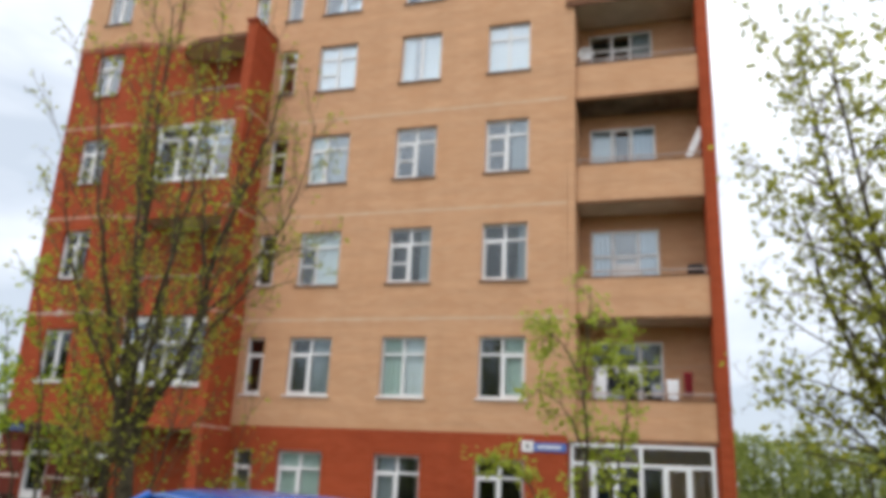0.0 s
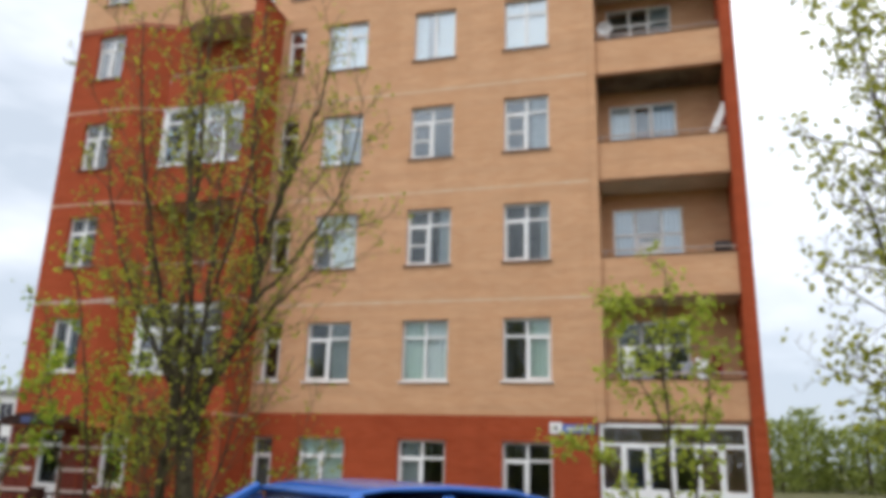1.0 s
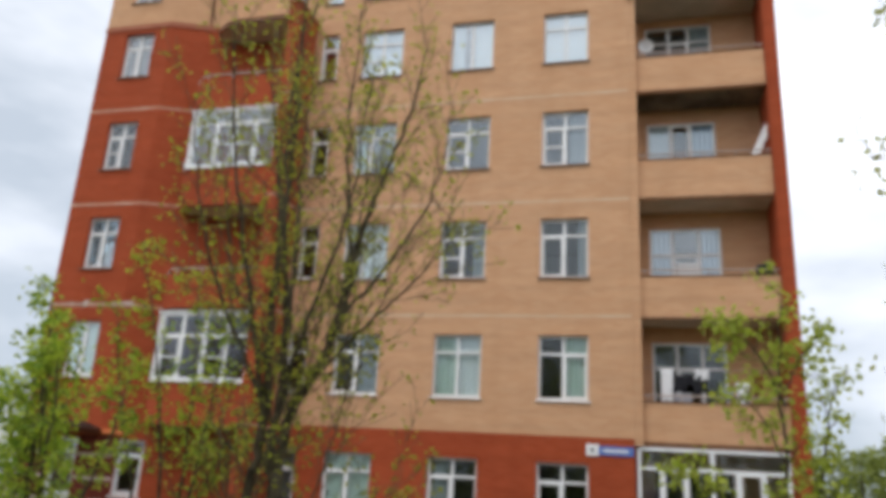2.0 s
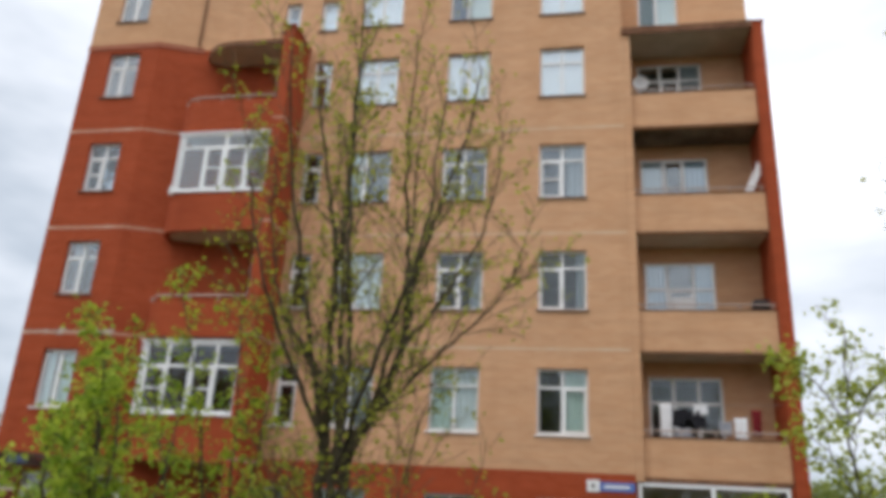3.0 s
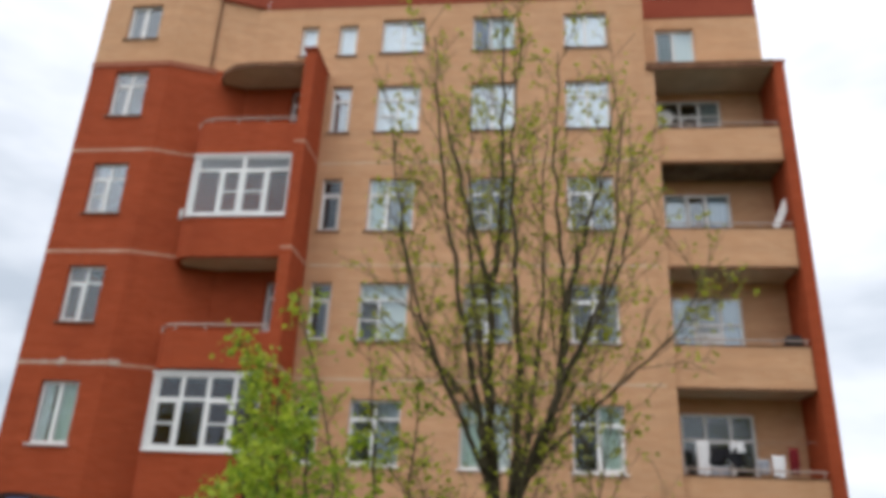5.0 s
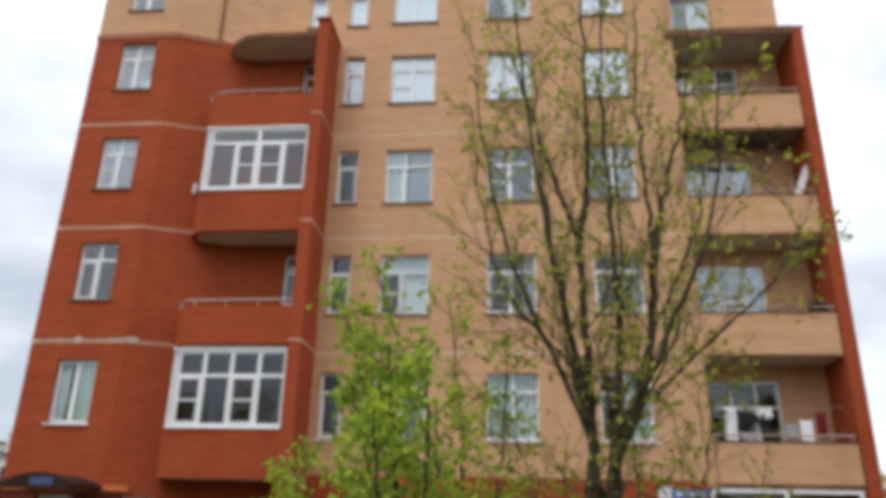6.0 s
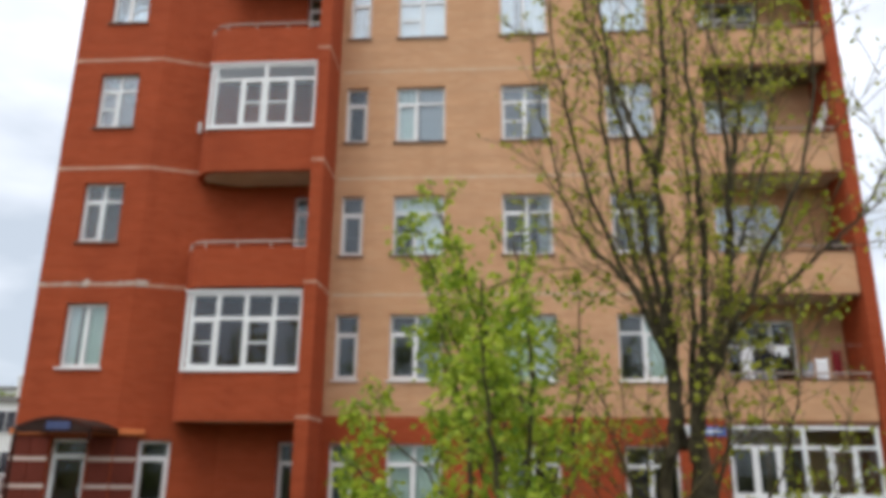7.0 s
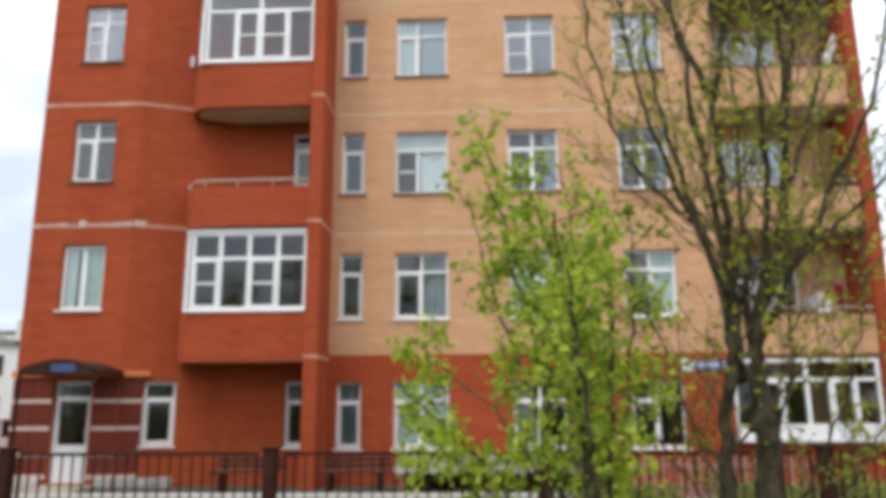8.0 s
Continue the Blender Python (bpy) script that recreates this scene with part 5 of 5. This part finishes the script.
# distant woods; both belts at y -17 are unseen, added to darken pane reflections
for x0, y0, seed, hgt, n in ((26, 70, 5, 6.2, 30), (-62, 66, 6, 7.0, 16), (-28, -17, 7, 11.0, 20), (18, -17, 8, 11.0, 20)):
    g = Grower(seed)
    for i in range(n):
        c = V(x0 - 24 + 48 * i / n + g.r.uniform(-1, 1), y0 + g.r.uniform(-5, 5), 0)
        hh = hgt * g.r.uniform(0.7, 1.15)
        g.tube([c + V(0, 0, -0.3), c + V(0, 0, hh * 0.5), c + V(0.1, 0, hh * 0.95)], [0.16, 0.1, 0.03], 5)
        for _ in range(900):
            a, e = g.r.uniform(0, 6.28), g.r.uniform(0, 1)
            rr = (1.1 + 1.1 * math.sin(math.pi * min(1, e * 0.9 + 0.15))) * g.r.uniform(0.4, 1.1)
            g.leaf(c + V(math.cos(a) * rr, math.sin(a) * rr, -0.1 + hh * e * 1.02), g.r.uniform(0.25, 0.55), 0.2)
    t = g.plant("tree_belt", V(x0, y0, -0.2), "belt of spring-green trees, distant ones and added unseen ones", "trees", BARK, BARK, FAR_LEAF)
    tagged(t, kind="stuff")

# low bushes behind the fence
for k, (x, y, w) in enumerate(((-6.3, 11.2, 0.8), (-4.3, 11.1, 0.9), (-2.6, 11.6, 0.9))):
    g = Grower(70 + k)
    spec = dict(levels=3, kids=(0, 0, 5, 0), step=(0.3, 0.2, 0.12, 0.1), wander=0.12, lift=0.0, spread=(30, 70), shorter=(0.3, 0.5), leaf_from=2, clumps=4, leaves=(3, 6), puff=0.06,
                size=(0.04, 0.08), droop=0.3)
    spec["from"] = 0.1
    B = V(x, y, ground_height(x, y) - 0.03)
    for a in range(6):
        t = a * 1.05 + 0.3 * k
        g.along([B + V(0.05 * math.cos(t), 0.05 * math.sin(t), 0), B + V(w * 0.4 * math.cos(t), w * 0.4 * math.sin(t), 0.22), B + V(w * 0.7 * math.cos(t), w * 0.7 * math.sin(t), 0.42)], 0.014, 0.005, 7, spec, (0.25, 0.5))
    g.plant("bush", B, "low dark green bush beside the fence", "bush", BARK, TWIG, FAR_LEAF, "bushes by the fence")

# grass tufts by the fence
g = Grower(61)
for i in range(5200):
    x, y = g.r.uniform(-16, -1), g.r.uniform(9.4, 14.6)
    z = ground_height(x, y)
    p, h = V(x, y, z - 0.02), g.r.uniform(0.08, 0.28)
    d = V(g.r.gauss(0, 0.3), g.r.gauss(0, 0.3), 1).normalized()
    s = d.orthogonal().normalized() * 0.008
    b = len(g.lv)
    g.lv += [tuple(p - s), tuple(p + s), tuple(p + d * h)]
    g.lf.append((b, b + 1, b + 2))
me = bpy.data.meshes.new("grass")
me.from_pydata(g.lv, [], g.lf)
me.materials.append(GRASS)
tagged(new("grass", me), "thin spring grass behind the fence", "grass", kind="stuff")


# ---------------------------------------------------------------- vehicles
def car(at, turn, paint, label, h=1.45, length=4.2, w=1.72):
    """A small hatchback: body lofted from stations, glasshouse, roof, wheels, lamps. Front towards local -x."""
    m = Matrix.Translation(at) @ Matrix.Rotation(radians(turn), 4, "Z")
    c = thing("car", at, label, "car")

    def loft(stations, inset=0.0):
        bm = bmesh.new()
        rings = []
        for x, lo, hi, hw in stations:
            pts = []
            for a in range(16):
                t = 6.2832 * a / 16
                cx, sx = math.cos(t), math.sin(t)
                y = hw * math.copysign(abs(cx) ** 0.35, cx)
                z = (lo + hi) / 2 + (hi - lo) / 2 * math.copysign(abs(sx) ** 0.45, sx)
                pts.append(bm.verts.new(m @ Vector((x, y, z))))
            rings.append(pts)
        for q, k in zip(rings, rings[1:]):
            for a in range(16):
                bm.faces.new((q[a], q[(a + 1) % 16], k[(a + 1) % 16], k[a]))
        bm.faces.new(rings[0][::-1])
        bm.faces.new(rings[-1])
        return bm

    L, W = length / 2, w / 2
    part("body", loft([(-L, 0.38, 0.62, W * 0.75), (-L * 0.93, 0.22, 0.76, W * 0.92), (-L * 0.5, 0.2, 0.93, W), (-L * 0.1, 0.2, 0.97, W), (L * 0.5, 0.2, 0.98, W), (L * 0.92, 0.22, 0.97, W * 0.95), (L, 0.35, 0.9, W * 0.8)]), paint, c, smooth=True)
    part("glasshouse", loft([(-L * 0.44, 0.90, 0.96, W * 0.86), (-L * 0.03, 0.90, h - 0.055, W * 0.80), (L * 0.25, 0.90, h - 0.03, W * 0.80), (L * 0.62, 0.90, h - 0.07, W * 0.78), (L * 0.88, 0.90, 1.02, W * 0.82)]), DARK_GLASS, c, "dark tinted glass", smooth=True)
    part("roof", loft([(-L * 0.05, h - 0.075, h - 0.045, W * 0.66), (L * 0.08, h - 0.04, h - 0.01, W * 0.72), (L * 0.3, h - 0.04, h, W * 0.73), (L * 0.55, h - 0.07, h - 0.02, W * 0.74), (L * 0.74, h - 0.16, h - 0.08, W * 0.74)]), paint, c, smooth=True)
    for s in (-1, 1):
        for x0, x1, z1 in ((-L * 0.43, -L * 0.03, h - 0.06), (L * 0.24, L * 0.27, h - 0.06), (L * 0.86, L * 0.66, h - 0.12)):
            bm = bmesh.new()
            tube_path(bm, [m @ Vector((x0, s * W * 0.87, 0.95)), m @ Vector((x1, s * W * 0.77, z1))], 0.036)
            part("pillar", bm, paint, c)
        mir = part("mirror", boxes((-L * 0.30, -L * 0.22, s * W * 1.0 - 0.02, s * W * 1.0 + s * 0.17 + 0.02, 0.98, 1.12), m=m, bevel=0.02), paint, c)
        part("headlight", boxes((-L * 0.955, -L * 0.86, s * W * 0.62 - 0.14, s * W * 0.62 + 0.14, 0.62, 0.76), m=m, bevel=0.03), STEEL, c)
        part("tail_light", boxes((L * 0.92, L * 0.985, s * W * 0.72 - 0.08, s * W * 0.72 + 0.08, 0.66, 0.92), m=m, bevel=0.02), LAMP_RED, c)
        for x in (-L * 0.62, L * 0.62):
            bm = bmesh.new()
            bmesh.ops.create_cone(bm, cap_ends=True, segments=28, radius1=0.31, radius2=0.31, depth=0.2, matrix=m @ Matrix.Translation((x, s * (W - 0.08), 0.31)) @ Matrix.Rotation(radians(90), 4, "X"))
            bmesh.ops.bevel(bm, geom=[e for e in bm.edges if len(e.link_faces) == 2 and e.calc_face_angle(0) > 1], offset=0.03, segments=2, affect="EDGES")
            wheel = part("wheel", bm, RUBBER, c)
            bm = bmesh.new()
            bmesh.ops.create_cone(bm, cap_ends=True, segments=20, radius1=0.2, radius2=0.17, depth=0.02, matrix=m @ Matrix.Translation((x, s * (W + 0.025), 0.31)) @ Matrix.Rotation(radians(-90 * s), 4, "X"))
            part("rim", bm, STEEL, wheel)
    for x in (-L, L):
        part("bumper", boxes((x - 0.05, x + 0.05, -W * 0.7, W * 0.7, 0.36, 0.52), m=m, bevel=0.03), RUBBER, c)
    return c


car((-2.92, 4.12, 0.05), 52, CAR_BLUE, "blue hatchback parked at an angle beside the lane", h=1.44, length=3.7, w=1.66)
car((-21.6, 20.6, -0.2), 70, CAR_WHITE, "white car parked beyond the house corner")
car((5.2, 20.5, -0.2), 75, CAR_WHITE, "white car parked past the end of the house")
car((8.4, 31.0, -0.2), 10, CAR_RED, "orange-red car parked far behind the house")


# ---------------------------------------------------------------- far buildings
def far_house(x0, x1, y0, y1, h, wall, roof, label, cols, rows, gable=0.0):
    b = thing("house", ((x0 + x1) / 2, y0, -0.2), label, "building")
    part("wall", boxes((x0, x1, y0, y1, -0.3, h)), wall, b)
    if gable:
        bm = bmesh.new()
        mid = (y0 + y1) / 2
        prism(bm, [(y0 - 0.4, h), (y1 + 0.4, h), (mid, h + gable)], x0 - 0.4, x1 + 0.4, Matrix(((0, 0, 1, 0), (1, 0, 0, 0), (0, 1, 0, 0), (0, 0, 0, 1))))
        part("roof", bm, roof, b)
    else:
        part("roof", boxes((x0 - 0.2, x1 + 0.2, y0 - 0.2, y1 + 0.2, h, h + 0.3)), roof, b)
    for i in range(cols):
        for k in range(rows):
            x = x0 + (x1 - x0) * (i + 0.5) / cols
            z = 1.0 + (h - 0.6) * k / rows
            win = part("window", boxes((x - 0.65, x + 0.65, y0 - 0.06, y0 - 0.002, z, z + 1.35)), WHITE, b)
            part("pane", boxes((x - 0.55, x - 0.03, y0 - 0.075, y0 - 0.062, z + 0.1, z + 1.25)), DARK_GLASS, win)
            part("pane", boxes((x + 0.03, x + 0.55, y0 - 0.075, y0 - 0.062, z + 0.1, z + 1.25)), DARK_GLASS, win)


far_house(-48, -33.5, 42, 52, 5.0, PALE_WALL, GREY, "pale two-storey house far beyond the yard", 5, 2)
far_house(-75, -52, 75, 88, 9.0, PALE_WALL, GREY, "pale distant block beyond the trees", 6, 3)
far_house(13.5, 20, 47, 53, 1.9, PALE_WALL, ROOF_RED, "low shed with a red roof far away", 2, 1, 1.3)
